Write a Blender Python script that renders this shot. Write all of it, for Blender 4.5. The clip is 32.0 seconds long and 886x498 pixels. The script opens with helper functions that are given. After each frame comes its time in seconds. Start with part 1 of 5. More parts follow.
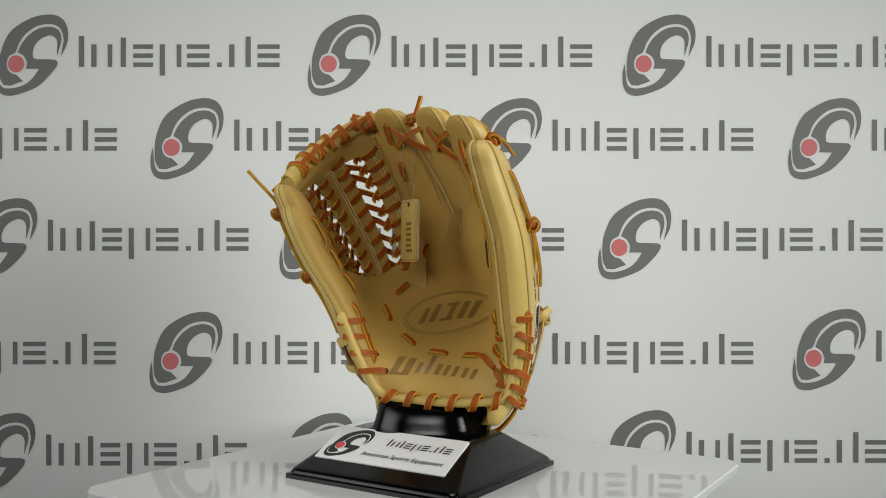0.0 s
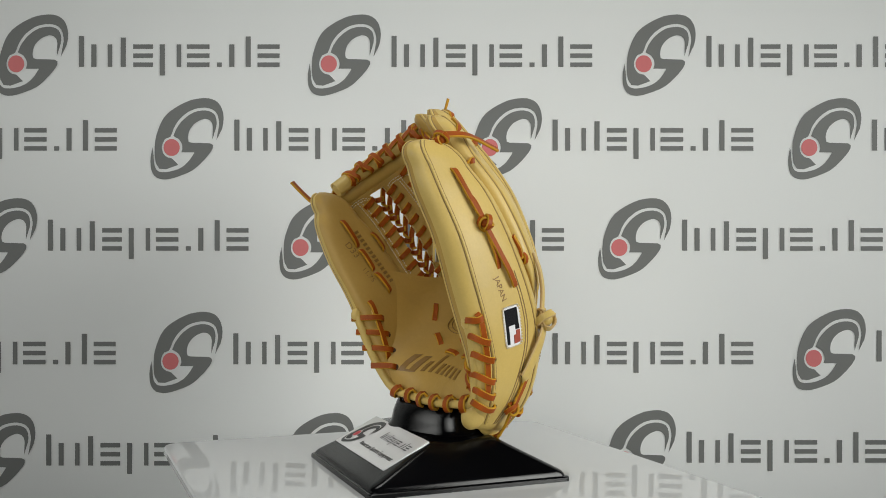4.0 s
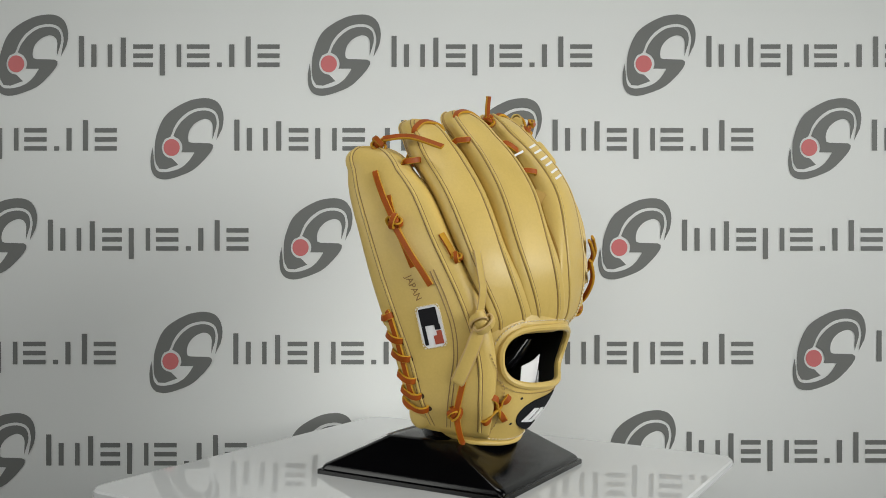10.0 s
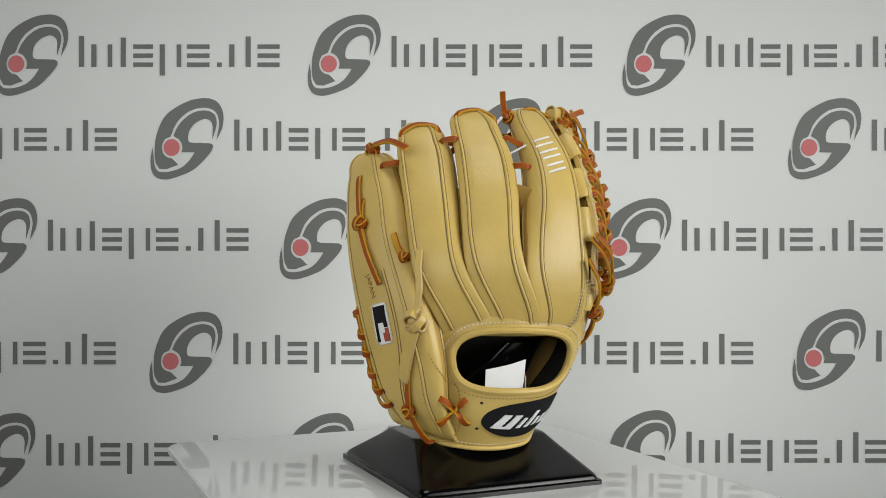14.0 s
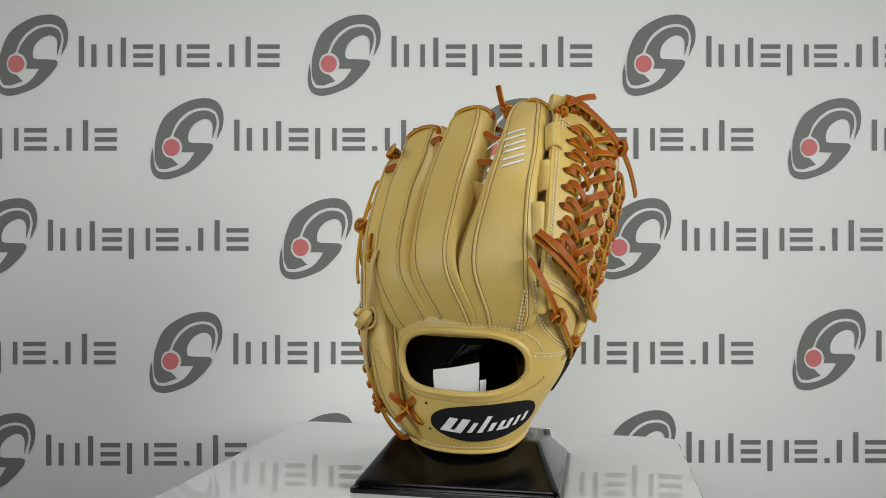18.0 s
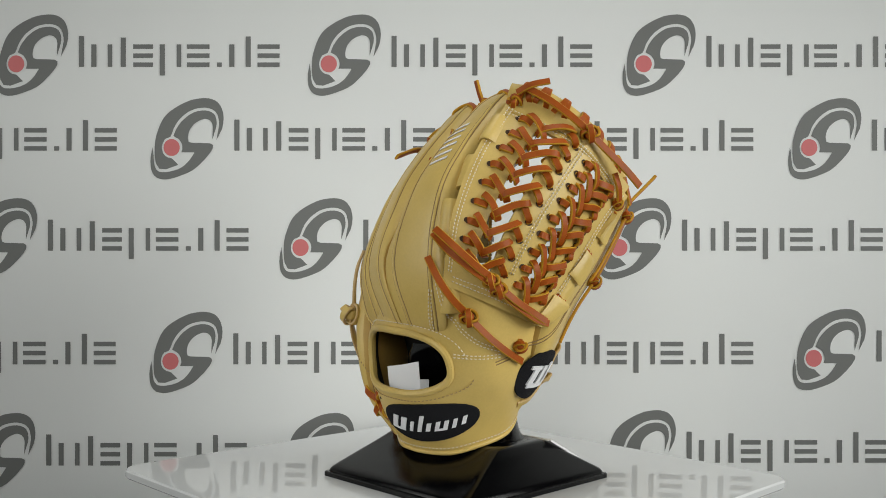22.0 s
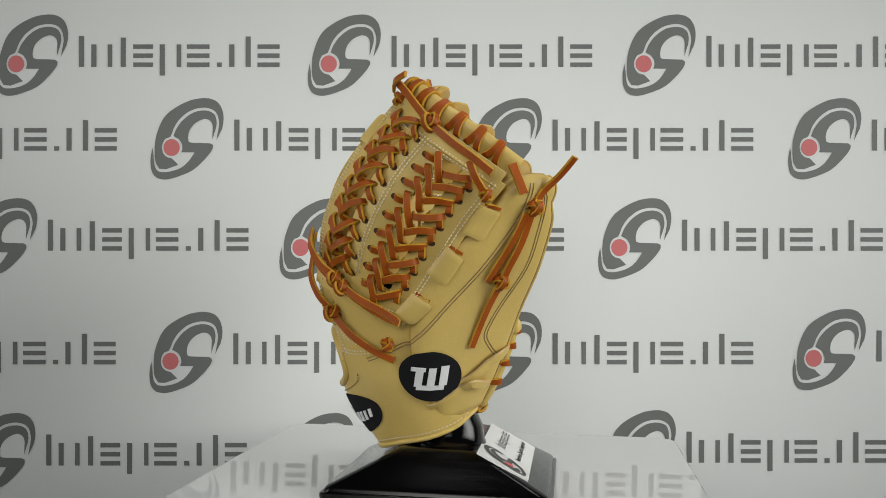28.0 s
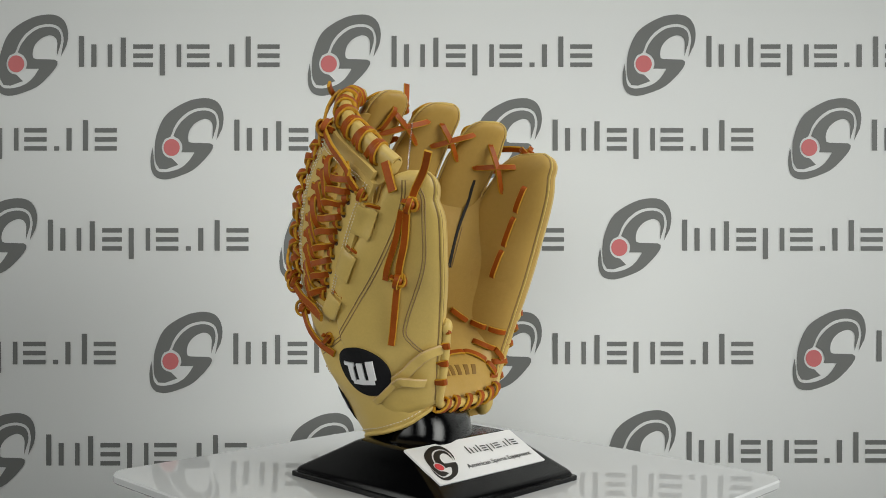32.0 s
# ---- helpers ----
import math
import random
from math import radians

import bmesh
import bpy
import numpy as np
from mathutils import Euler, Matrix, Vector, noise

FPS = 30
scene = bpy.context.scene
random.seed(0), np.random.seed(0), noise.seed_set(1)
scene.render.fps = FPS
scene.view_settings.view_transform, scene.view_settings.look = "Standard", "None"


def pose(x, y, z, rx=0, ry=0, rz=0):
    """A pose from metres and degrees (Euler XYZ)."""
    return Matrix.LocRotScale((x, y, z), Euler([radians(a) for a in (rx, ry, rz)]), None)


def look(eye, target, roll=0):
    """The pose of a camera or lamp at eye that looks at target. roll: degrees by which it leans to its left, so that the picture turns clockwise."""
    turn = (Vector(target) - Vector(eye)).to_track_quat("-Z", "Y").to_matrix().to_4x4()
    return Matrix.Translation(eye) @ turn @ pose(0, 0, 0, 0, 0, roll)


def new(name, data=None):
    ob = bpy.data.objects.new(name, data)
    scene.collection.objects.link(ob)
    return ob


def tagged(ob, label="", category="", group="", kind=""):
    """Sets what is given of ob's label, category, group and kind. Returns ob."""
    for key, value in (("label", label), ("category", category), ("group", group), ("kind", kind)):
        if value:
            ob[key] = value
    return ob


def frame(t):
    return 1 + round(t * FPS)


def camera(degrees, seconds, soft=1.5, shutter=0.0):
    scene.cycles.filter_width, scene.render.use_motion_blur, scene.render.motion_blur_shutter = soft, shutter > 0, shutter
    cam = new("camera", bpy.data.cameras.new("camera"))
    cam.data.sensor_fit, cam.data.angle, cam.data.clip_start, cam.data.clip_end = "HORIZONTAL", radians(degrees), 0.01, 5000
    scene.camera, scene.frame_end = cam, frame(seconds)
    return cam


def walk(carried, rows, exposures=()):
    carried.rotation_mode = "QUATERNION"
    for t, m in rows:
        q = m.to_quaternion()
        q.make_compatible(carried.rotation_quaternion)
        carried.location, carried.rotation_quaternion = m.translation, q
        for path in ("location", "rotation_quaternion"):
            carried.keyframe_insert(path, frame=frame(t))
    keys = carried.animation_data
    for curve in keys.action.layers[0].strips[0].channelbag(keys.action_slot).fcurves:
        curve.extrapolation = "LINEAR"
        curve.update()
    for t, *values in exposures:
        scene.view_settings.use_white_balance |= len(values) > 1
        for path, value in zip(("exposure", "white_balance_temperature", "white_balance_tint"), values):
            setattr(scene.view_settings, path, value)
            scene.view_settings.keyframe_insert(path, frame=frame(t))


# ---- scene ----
# The clip: a blond leather baseball glove on a black stand turns once, slowly,
# on a glossy white board before a printed backdrop. Lengths in the plan are in
# units of the distance from the lens to the turning axis (0.84 m).
from mathutils.bvhtree import BVHTree

UNIT = 0.84
RATE = -8.82            # degrees per second, clockwise seen from above

cam = camera(52.15, 32.0, soft=0.9)
EYE = (0.0, -1.0 * UNIT, 0.2299 * UNIT)


def camera_pose():
    yaw, pitch = 0.00791, 0.01612
    way = Vector((-math.sin(yaw) * math.cos(pitch), math.cos(yaw) * math.cos(pitch), math.sin(pitch)))
    return look(EYE, Vector(EYE) + way, math.degrees(0.0147))


walk(cam, [(0.0, camera_pose()), (32.0, camera_pose())], exposures=[(0.0, 0.0), (32.0, 0.0)])

# ---- world and lights ----
world = bpy.data.worlds.new("world")
scene.world = world
world.use_nodes = True
world.node_tree.nodes["Background"].inputs[0].default_value = (0.80, 0.90, 1.0, 1)
world.node_tree.nodes["Background"].inputs[1].default_value = 0.02


def softbox(name, eye, target, width, height, watts, colour=(1, 1, 1), spread=180):
    lamp = bpy.data.lights.new(name, "AREA")
    lamp.shape, lamp.size, lamp.size_y, lamp.energy, lamp.color = "RECTANGLE", width, height, watts, colour
    lamp.spread = radians(spread)
    ob = new(name, lamp)
    ob.matrix_world = look(eye, target)
    return ob


softbox("ceiling_softbox", (0.06, -0.32, 1.85), (0.02, -0.06, 0.0), 1.0, 0.6, 1.42, (0.985, 1.0, 0.965), 65)
softbox("front_softbox", (-0.40, -1.70, 0.65), (0.0, 0.10, 0.16), 0.9, 0.7, 0.8, (0.985, 1.0, 0.96), 45)
softbox("side_softbox", (-1.50, -0.60, 0.52), (0.10, 0.15, 0.20), 1.2, 0.9, 1.85, (0.985, 1.0, 0.955), 70)
softbox("side_softbox", (1.50, -0.76, 0.55), (-0.12, 0.14, 0.14), 1.2, 0.9, 5.1, (0.985, 1.0, 0.955), 70)


# ---- materials ----
def material(name, colour, rough=0.5, metal=0.0, spread=0.12, grain=400.0, patch=18.0, bump=0.0, bump_scale=900.0,
             coat=0.0, per_piece=0.0, sheen=0.0, cells=False, specular=0.5, wrinkle=0.0):
    """A surface with fine grain and broad mottling of its colour, and a fine relief."""
    m = bpy.data.materials.new(name)
    m.use_nodes = True
    nt = m.node_tree
    n, l = nt.nodes, nt.links
    b = n["Principled BSDF"]
    b.inputs["Roughness"].default_value, b.inputs["Metallic"].default_value = rough, metal
    b.inputs["Coat Weight"].default_value, b.inputs["Sheen Weight"].default_value = coat, sheen
    b.inputs["Specular IOR Level"].default_value = specular
    co = n.new("ShaderNodeTexCoord")
    fine, broad = n.new("ShaderNodeTexNoise"), n.new("ShaderNodeTexNoise")
    fine.inputs["Scale"].default_value, broad.inputs["Scale"].default_value = grain, patch
    fine.inputs["Detail"].default_value = broad.inputs["Detail"].default_value = 4
    for node in (fine, broad):
        l.new(co.outputs["Object"], node.inputs["Vector"])
    mix = n.new("ShaderNodeMath")
    mix.operation = "MULTIPLY_ADD"
    l.new(fine.outputs[0], mix.inputs[0])
    mix.inputs[1].default_value = 0.4
    l.new(broad.outputs[0], mix.inputs[2])
    last = mix
    if per_piece:
        info, add = n.new("ShaderNodeObjectInfo"), n.new("ShaderNodeMath")
        add.operation = "MULTIPLY_ADD"
        l.new(info.outputs["Random"], add.inputs[0])
        add.inputs[1].default_value = per_piece
        l.new(mix.outputs[0], add.inputs[2])
        last = add
    ramp = n.new("ShaderNodeValToRGB")
    ramp.color_ramp.elements[0].position, ramp.color_ramp.elements[1].position = 0.4, 1.0
    ramp.color_ramp.elements[0].color = (*[c * (1 - spread) for c in colour], 1)
    ramp.color_ramp.elements[1].color = (*[min(1, c * (1 + spread)) for c in colour], 1)
    l.new(last.outputs[0], ramp.inputs[0])
    l.new(ramp.outputs[0], b.inputs["Base Color"])
    rr = n.new("ShaderNodeMapRange")
    rr.inputs[1].default_value, rr.inputs[2].default_value = 0.3, 0.7
    rr.inputs[3].default_value, rr.inputs[4].default_value = rough * 0.85, min(1, rough * 1.15)
    l.new(broad.outputs[0], rr.inputs[0])
    l.new(rr.outputs[0], b.inputs["Roughness"])
    if bump:
        bn = n.new("ShaderNodeBump")
        bn.inputs["Strength"].default_value, bn.inputs["Distance"].default_value = bump, 0.001
        if cells:
            tex = n.new("ShaderNodeTexVoronoi")
            tex.inputs["Scale"].default_value = bump_scale
        else:
            tex = n.new("ShaderNodeTexNoise")
            tex.inputs["Scale"].default_value = bump_scale
            tex.inputs["Detail"].default_value = 3
        l.new(co.outputs["Object"], tex.inputs["Vector"])
        l.new(tex.outputs[0], bn.inputs["Height"])
        if wrinkle:
            soft, bn2 = n.new("ShaderNodeTexNoise"), n.new("ShaderNodeBump")
            soft.inputs["Scale"].default_value, soft.inputs["Detail"].default_value, soft.inputs["Distortion"].default_value = 55, 5, 0.8
            bn2.inputs["Strength"].default_value, bn2.inputs["Distance"].default_value = wrinkle, 0.006
            l.new(co.outputs["Object"], soft.inputs["Vector"])
            l.new(soft.outputs[0], bn2.inputs["Height"])
            l.new(bn2.outputs[0], bn.inputs["Normal"])
        l.new(bn.outputs[0], b.inputs["Normal"])
    return m


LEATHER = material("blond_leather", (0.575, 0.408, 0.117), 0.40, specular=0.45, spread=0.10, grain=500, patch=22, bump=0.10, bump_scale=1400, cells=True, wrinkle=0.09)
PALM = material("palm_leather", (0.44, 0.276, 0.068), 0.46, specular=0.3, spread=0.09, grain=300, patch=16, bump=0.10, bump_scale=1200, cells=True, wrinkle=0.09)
WELT = material("leather_welt", (0.50, 0.34, 0.14), 0.45, spread=0.12)
LACE = material("lace_leather", (0.305, 0.065, 0.0048), 0.45, specular=0.2, spread=0.22, grain=700, patch=60, bump=0.2)
LACE_EDGE = material("lace_raw_edge", (0.48, 0.245, 0.018), 0.6, specular=0.2, spread=0.25, grain=900, patch=80)
# dark colour that stands for the shade in seam grooves
SEAM_SHADE = material("seam_groove_shade", (0.26, 0.168, 0.068), 0.7, spread=0.15)
THREAD = material("white_thread", (0.72, 0.66, 0.52), 0.7, spread=0.1)
DARK_THREAD = material("tan_thread", (0.36, 0.24, 0.10), 0.7, spread=0.1)
STAMP = material("pressed_leather", (0.22, 0.118, 0.024), 0.42, spread=0.12)
PATCH_BLACK = material("black_embroidery", (0.012, 0.012, 0.014), 0.8, specular=0.12, spread=0.3, grain=1800, bump=0.5, bump_scale=2500)
PATCH_WHITE = material("white_embroidery", (0.80, 0.80, 0.82), 0.55, spread=0.06, grain=1800, bump=0.5, bump_scale=2500)
PATCH_RED = material("red_print", (0.35, 0.06, 0.03), 0.5)
STAND = material("black_plastic", (0.002, 0.002, 0.0024), 0.10, specular=0.45, spread=0.2, grain=900, bump=0.08, bump_scale=2200)
STAND.node_tree.nodes["Principled BSDF"].inputs["IOR"].default_value = 1.40
BOARD = material("white_acrylic", (0.60, 0.61, 0.615), 0.004, spread=0.01, patch=4, specular=0.5)
LABEL_WHITE = material("white_label", (0.74, 0.74, 0.74), 0.22, spread=0.02)
LABEL_BLACK = material("black_print", (0.012, 0.012, 0.012), 0.4)
LABEL_RED = material("red_label_print", (0.62, 0.05, 0.06), 0.4)
BANNER = material("printed_vinyl", (0.745, 0.76, 0.755), 0.55, spread=0.02, grain=500, patch=2.5, bump=0.05)
BANNER_GREY = material("grey_print", (0.155, 0.16, 0.155), 0.55, spread=0.04)
BANNER_RED = material("pale_red_print", (0.60, 0.16, 0.165), 0.55, spread=0.03)
PAPER = material("white_paper", (0.82, 0.82, 0.84), 0.6, spread=0.02)
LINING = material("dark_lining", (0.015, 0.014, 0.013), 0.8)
# near-black brown for the shade inside the lace holes
HOLE_SHADE = material("hole_shade", (0.050, 0.024, 0.008), 0.8)
STEEL = material("steel_beads", (0.75, 0.75, 0.76), 0.25, metal=1.0, spread=0.05)
TAG_BACK = material("grey_tag_back", (0.42, 0.45, 0.46), 0.6)
WALL = material("wall_paint", (0.20, 0.20, 0.195), 0.8, spread=0.03, patch=1.5)
FLOOR = material("grey_floor", (0.28, 0.28, 0.27), 0.6, spread=0.08, patch=2)


# ---- building helpers ----
def U(x, y, z):
    return Vector((x, y, z)) * UNIT


def part(name, bm, mats, parent=None, label="", smooth=35, m=None):
    """Links a bmesh as one mesh object, under a thing or part if given."""
    me = bpy.data.meshes.new(name)
    bm.normal_update()
    bm.to_mesh(me)
    bm.free()
    for x in (mats if isinstance(mats, (list, tuple)) else [mats]):
        me.materials.append(x)
    if smooth:
        me.polygons.foreach_set("use_smooth", [True] * len(me.polygons))
        me.set_sharp_from_angle(angle=radians(smooth))
    ob = new(name, me)
    if parent:
        ob.parent = parent
    if m:
        ob.matrix_basis = m
    if label:
        ob["label"] = label
    return ob


def spline(points, n):
    """n points on a Catmull-Rom curve through the given ones, at even parameter steps."""
    p = [Vector(q) for q in points]
    p = [2 * p[0] - p[1]] + p + [2 * p[-1] - p[-2]]
    k, out = len(p) - 3, []
    for i in range(n):
        u = i / (n - 1) * k
        j = min(int(u), k - 1)
        t = u - j
        a, b, c, d = p[j:j + 4]
        out.append(0.5 * (2 * b + (c - a) * t + (2 * a - 5 * b + 4 * c - d) * t * t + (3 * b - a - 3 * c + d) * t ** 3))
    return out


def even(points, n):
    """n points at even distances along a polyline."""
    d = [0.0]
    for a, b in zip(points, points[1:]):
        d.append(d[-1] + (b - a).length)
    out, j = [], 0
    for i in range(n):
        s = d[-1] * i / (n - 1)
        while j < len(d) - 2 and d[j + 1] < s:
            j += 1
        f = (s - d[j]) / max(1e-9, d[j + 1] - d[j])
        out.append(points[j].lerp(points[j + 1], min(1, max(0, f))))
    return out


def grid_faces(bm, rows, wrap=False, mat=0):
    vs = [[bm.verts.new(p) for p in r] for r in rows]
    n = len(rows[0])
    for a, b in zip(vs, vs[1:]):
        for i in range(n if wrap else n - 1):
            j = (i + 1) % n
            bm.faces.new((a[i], a[j], b[j], b[i])).material_index = mat
    return vs


def loft(rows, caps=(True, True)):
    """A closed tube through rings of equal length."""
    bm = bmesh.new()
    vs = grid_faces(bm, rows, wrap=True)
    if caps[0]:
        bm.faces.new(vs[0][::-1])
    if caps[1]:
        bm.faces.new(vs[-1])
    bmesh.ops.recalc_face_normals(bm, faces=bm.faces)
    return bm


def cord(bm, points, r, sides=6, mat=0):
    """A round cord along a polyline."""
    rows, side = [], None
    for i, p in enumerate(points):
        t = (points[min(i + 1, len(points) - 1)] - points[max(i - 1, 0)]).normalized()
        if side is None:
            side = t.orthogonal().normalized()
        side = (side - t * side.dot(t)).normalized()
        up = t.cross(side)
        rows.append([p + r * (math.cos(2 * math.pi * k / sides) * side + math.sin(2 * math.pi * k / sides) * up) for k in range(sides)])
    vs = grid_faces(bm, rows, wrap=True, mat=mat)
    bm.faces.new(vs[0][::-1]).material_index = mat
    bm.faces.new(vs[-1]).material_index = mat


def strap(bm, points, normals, w, th, twist=0.0):
    """A flat leather lace along a polyline: broad faces in slot 0, raw edges in slot 1."""
    rows = []
    for i, p in enumerate(points):
        t = (points[min(i + 1, len(points) - 1)] - points[max(i - 1, 0)]).normalized()
        nn = normals[i] if isinstance(normals, (list, tuple)) else normals
        nn = (nn - t * nn.dot(t))
        nn = nn.normalized() if nn.length > 1e-6 else t.orthogonal().normalized()
        if twist:
            nn = Matrix.Rotation(twist * i / (len(points) - 1), 3, t) @ nn
        s = t.cross(nn) * w / 2
        h = nn * th / 2
        rows.append([p - s * 0.8 + h, p + s * 0.8 + h, p + s + h * 0.4, p + s - h * 0.4, p + s * 0.8 - h, p - s * 0.8 - h, p - s - h * 0.4, p - s + h * 0.4])
    vs = [[bm.verts.new(p) for p in r] for r in rows]
    for a, b in zip(vs, vs[1:]):
        for k in range(8):
            bm.faces.new((a[k], a[(k + 1) % 8], b[(k + 1) % 8], b[k])).material_index = 0 if k in (0, 4) else 1
    bm.faces.new(vs[0][::-1]).material_index = 1
    bm.faces.new(vs[-1]).material_index = 1


LW, LT = 0.0055, 0.0025     # width and thickness of the lace


def lace(points, normals, parent, name="lace", w=LW, th=LT, n=0, label="", twist=0.0):
    """One lace through the points, rounded by a spline."""
    n = n or 6 * len(points)
    pts = spline(points, n)
    if isinstance(normals, (list, tuple)):
        normals = spline(normals, n)
    bm = bmesh.new()
    strap(bm, pts, normals, w, th, twist)
    bmesh.ops.recalc_face_normals(bm, faces=bm.faces)
    return part(name, bm, [LACE, LACE_EDGE], parent, label)


def knot(p, axis, parent, r=0.0062, name="knot"):
    """A lace knot: one lace drawn three times over and under itself round a tight core."""
    bm = bmesh.new()
    axis = axis.normalized()
    a = axis.orthogonal().normalized()
    b = axis.cross(a)
    path, nor = [], []
    for i in range(49):
        f = 2 * math.pi * i / 48
        ring = 0.60 + 0.34 * math.cos(3 * f)
        d = math.cos(2 * f) * a + math.sin(2 * f) * b
        path.append(p + r * (d * ring + axis * 0.78 * math.sin(3 * f)))
        nor.append(d * (0.5 + 0.6 * math.cos(3 * f)) + axis * 0.9 * math.sin(3 * f))
    strap(bm, path, nor, max(LW * 0.72, r * 0.72), LT * 0.9)
    bmesh.ops.create_icosphere(bm, subdivisions=2, radius=r * 0.72, matrix=Matrix.Translation(p))
    bmesh.ops.recalc_face_normals(bm, faces=bm.faces)
    return part(name, bm, [LACE, LACE_EDGE], parent)


def stitches(line, normals, parent, step=0.0030, gap=0.45, r=0.0005, mat=None, name="stitching", lift=0.0006):
    """A row of short threads along a polyline, one mesh."""
    total = sum((b - a).length for a, b in zip(line, line[1:]))
    n = max(2, int(total / step))
    fine = even(line, 2 * n + 1)
    if isinstance(normals, (list, tuple)):
        nor = even(normals, 2 * n + 1)
    bm = bmesh.new()
    for i in range(n):
        a, b = fine[2 * i], fine[2 * i + 1]
        up = (nor[2 * i] if isinstance(normals, (list, tuple)) else normals) * lift
        cord(bm, [a + up * 0.2, (a + b) / 2 + up, b + up * 0.2], r, 4)
    return tagged(part(name, bm, mat or THREAD, parent), kind="stuff")


def writing(text, size, m, mat, parent, depth=0.0003, name="writing", label="", squeeze=1.0, spacing=1.0, lean=0.0):
    """Words in the built-in font, as a mesh."""
    cu = bpy.data.curves.new(name, "FONT")
    cu.body, cu.size, cu.extrude, cu.align_x, cu.align_y = text, size, depth, "CENTER", "CENTER"
    cu.space_character, cu.shear = spacing, lean
    tmp = new(name, cu)
    me = bpy.data.meshes.new_from_object(tmp.evaluated_get(bpy.context.evaluated_depsgraph_get()))
    bpy.data.objects.remove(tmp)
    me.materials.clear()
    me.materials.append(mat)
    me.transform(Matrix.Diagonal((squeeze, 1, 1, 1)))
    ob = new(name, me)
    ob.parent, ob.matrix_basis = parent, m
    if label:
        ob["label"] = label
    return ob


def box(bm, centre, size, m=None):
    r = bmesh.ops.create_cube(bm, size=1, matrix=(m or Matrix()) @ Matrix.Translation(centre) @ Matrix.Diagonal((*size, 1)))
    return r["verts"]


def plate(bm, outline, z0, z1, mat=0):
    """A flat plate over an outline in the xy plane."""
    lo, hi = [bm.verts.new((x, y, z0)) for x, y in outline], [bm.verts.new((x, y, z1)) for x, y in outline]
    bm.faces.new(hi).material_index = mat
    bm.faces.new(lo[::-1]).material_index = mat
    for i in range(len(lo)):
        j = (i + 1) % len(lo)
        bm.faces.new((lo[i], lo[j], hi[j], hi[i])).material_index = mat


def rounded(w, h, r, n=6, power=2.0):
    """The outline of a rectangle with rounded corners."""
    out = []
    for cx, cy, a in ((w / 2 - r, h / 2 - r, 0), (-w / 2 + r, h / 2 - r, 90), (-w / 2 + r, -h / 2 + r, 180), (w / 2 - r, -h / 2 + r, 270)):
        out += [(cx + r * math.cos(radians(a + 90 * k / n)), cy + r * math.sin(radians(a + 90 * k / n))) for k in range(n + 1)]
    return out


# ---- the place: backdrop, board, room ----
def logo_shapes(s):
    """The emblem as plain shapes: two bent bands and a dot (outlines in metres; s: metres a unit, 143 units high)."""
    outer = ((-16, -46), (-38, -54), (-50, -53), (-56, -43), (-58, -25), (-57, -4), (-53, 12), (-46, 30), (-36, 44), (-23, 54), (-9, 62), (8, 69), (29, 72), (44, 70),
             (54, 64), (61, 53), (64, 37), (61, 17), (51, -3), (56, 24), (55, 35), (52, 45), (44, 52), (32, 55), (19, 54), (6, 50), (-6, 42), (-16, 32), (-24, 19), (-30, 4),
             (-39, 0), (-44, -9), (-45, -18), (-42, -27), (-35, -33), (-27, -35))
    inner = ((-25, 5), (-20, 17), (-11, 30), (0, 40), (12, 47), (26, 50), (38, 49), (47, 44), (51, 35), (51, 21), (44, -2), (45, 21), (42, 30), (37, 34), (30, 35),
             (21, 32), (13, 27), (6, 19), (2, 10), (1, 1), (2, -5), (7, -7), (40, -8), (45, -11), (45, -16), (40, -25), (31, -36), (12, -25), (10, -24), (-11, -24), (-9, -18), (-10, -9), (-15, -1), (-20, 2))
    tail = ((31, -36), (19, -48), (7, -57), (-9, -64), (-27, -70), (-41, -72), (-54, -69), (-62, -60), (-65, -48), (-65, -32), (-62, -15), (-60, -29), (-59, -43), (-56, -53),
            (-50, -58), (-39, -59), (-27, -57), (-15, -53), (-4, -46), (5, -36), (12, -25))
    dot = [(-28 + 14.3 * math.cos(2 * math.pi * k / 28), -15.5 + 15 * math.sin(2 * math.pi * k / 28)) for k in range(28)]
    def smooth(q):
        loop = [Vector((x * s, y * s, 0)) for x, y in q]
        out = []
        for i in range(len(loop)):
            a, b, c, d = loop[i - 1], loop[i], loop[(i + 1) % len(loop)], loop[(i + 2) % len(loop)]
            out.append(b)
            if (b - a).angle(c - b) < 0.9 and (c - b).angle(d - c) < 0.9:
                out.append((9 * (b + c) - a - d) / 16)
        return [(p.x, p.y) for p in out]
    return [(smooth(q), k) for q, k in ((outer, 0), (inner, 0), (tail, 0), (dot, 1))]


# plain bars, upright and level, that stand for the printed name (units as above, from the print's left end)
NAME_BARS = [(8, 17, 0, 55), (30, 39, 0, 40), (59, 67, 0, 40), (82, 91, 0, 52), (151, 160, -15, 40), (181, 189, 0, 40), (252, 261, 0, 8), (274, 283, 0, 40), (303, 312, 0, 54)]
NAME_BARS += [(x0, x1, y0, y0 + 8) for x0, x1 in ((104, 139), (199, 239), (324, 363)) for y0 in (0, 16, 32)]


def name_bars(s, x0, y0):
    return [[((x0 + a) * s, (y0 + c) * s), ((x0 + b) * s, (y0 + c) * s), ((x0 + b) * s, (y0 + d) * s), ((x0 + a) * s, (y0 + d) * s)] for a, b, c, d in NAME_BARS]


FAR = 1.367 * UNIT           # from the lens to the backdrop
PX = FAR / 1602.0            # one unit of the print in metres


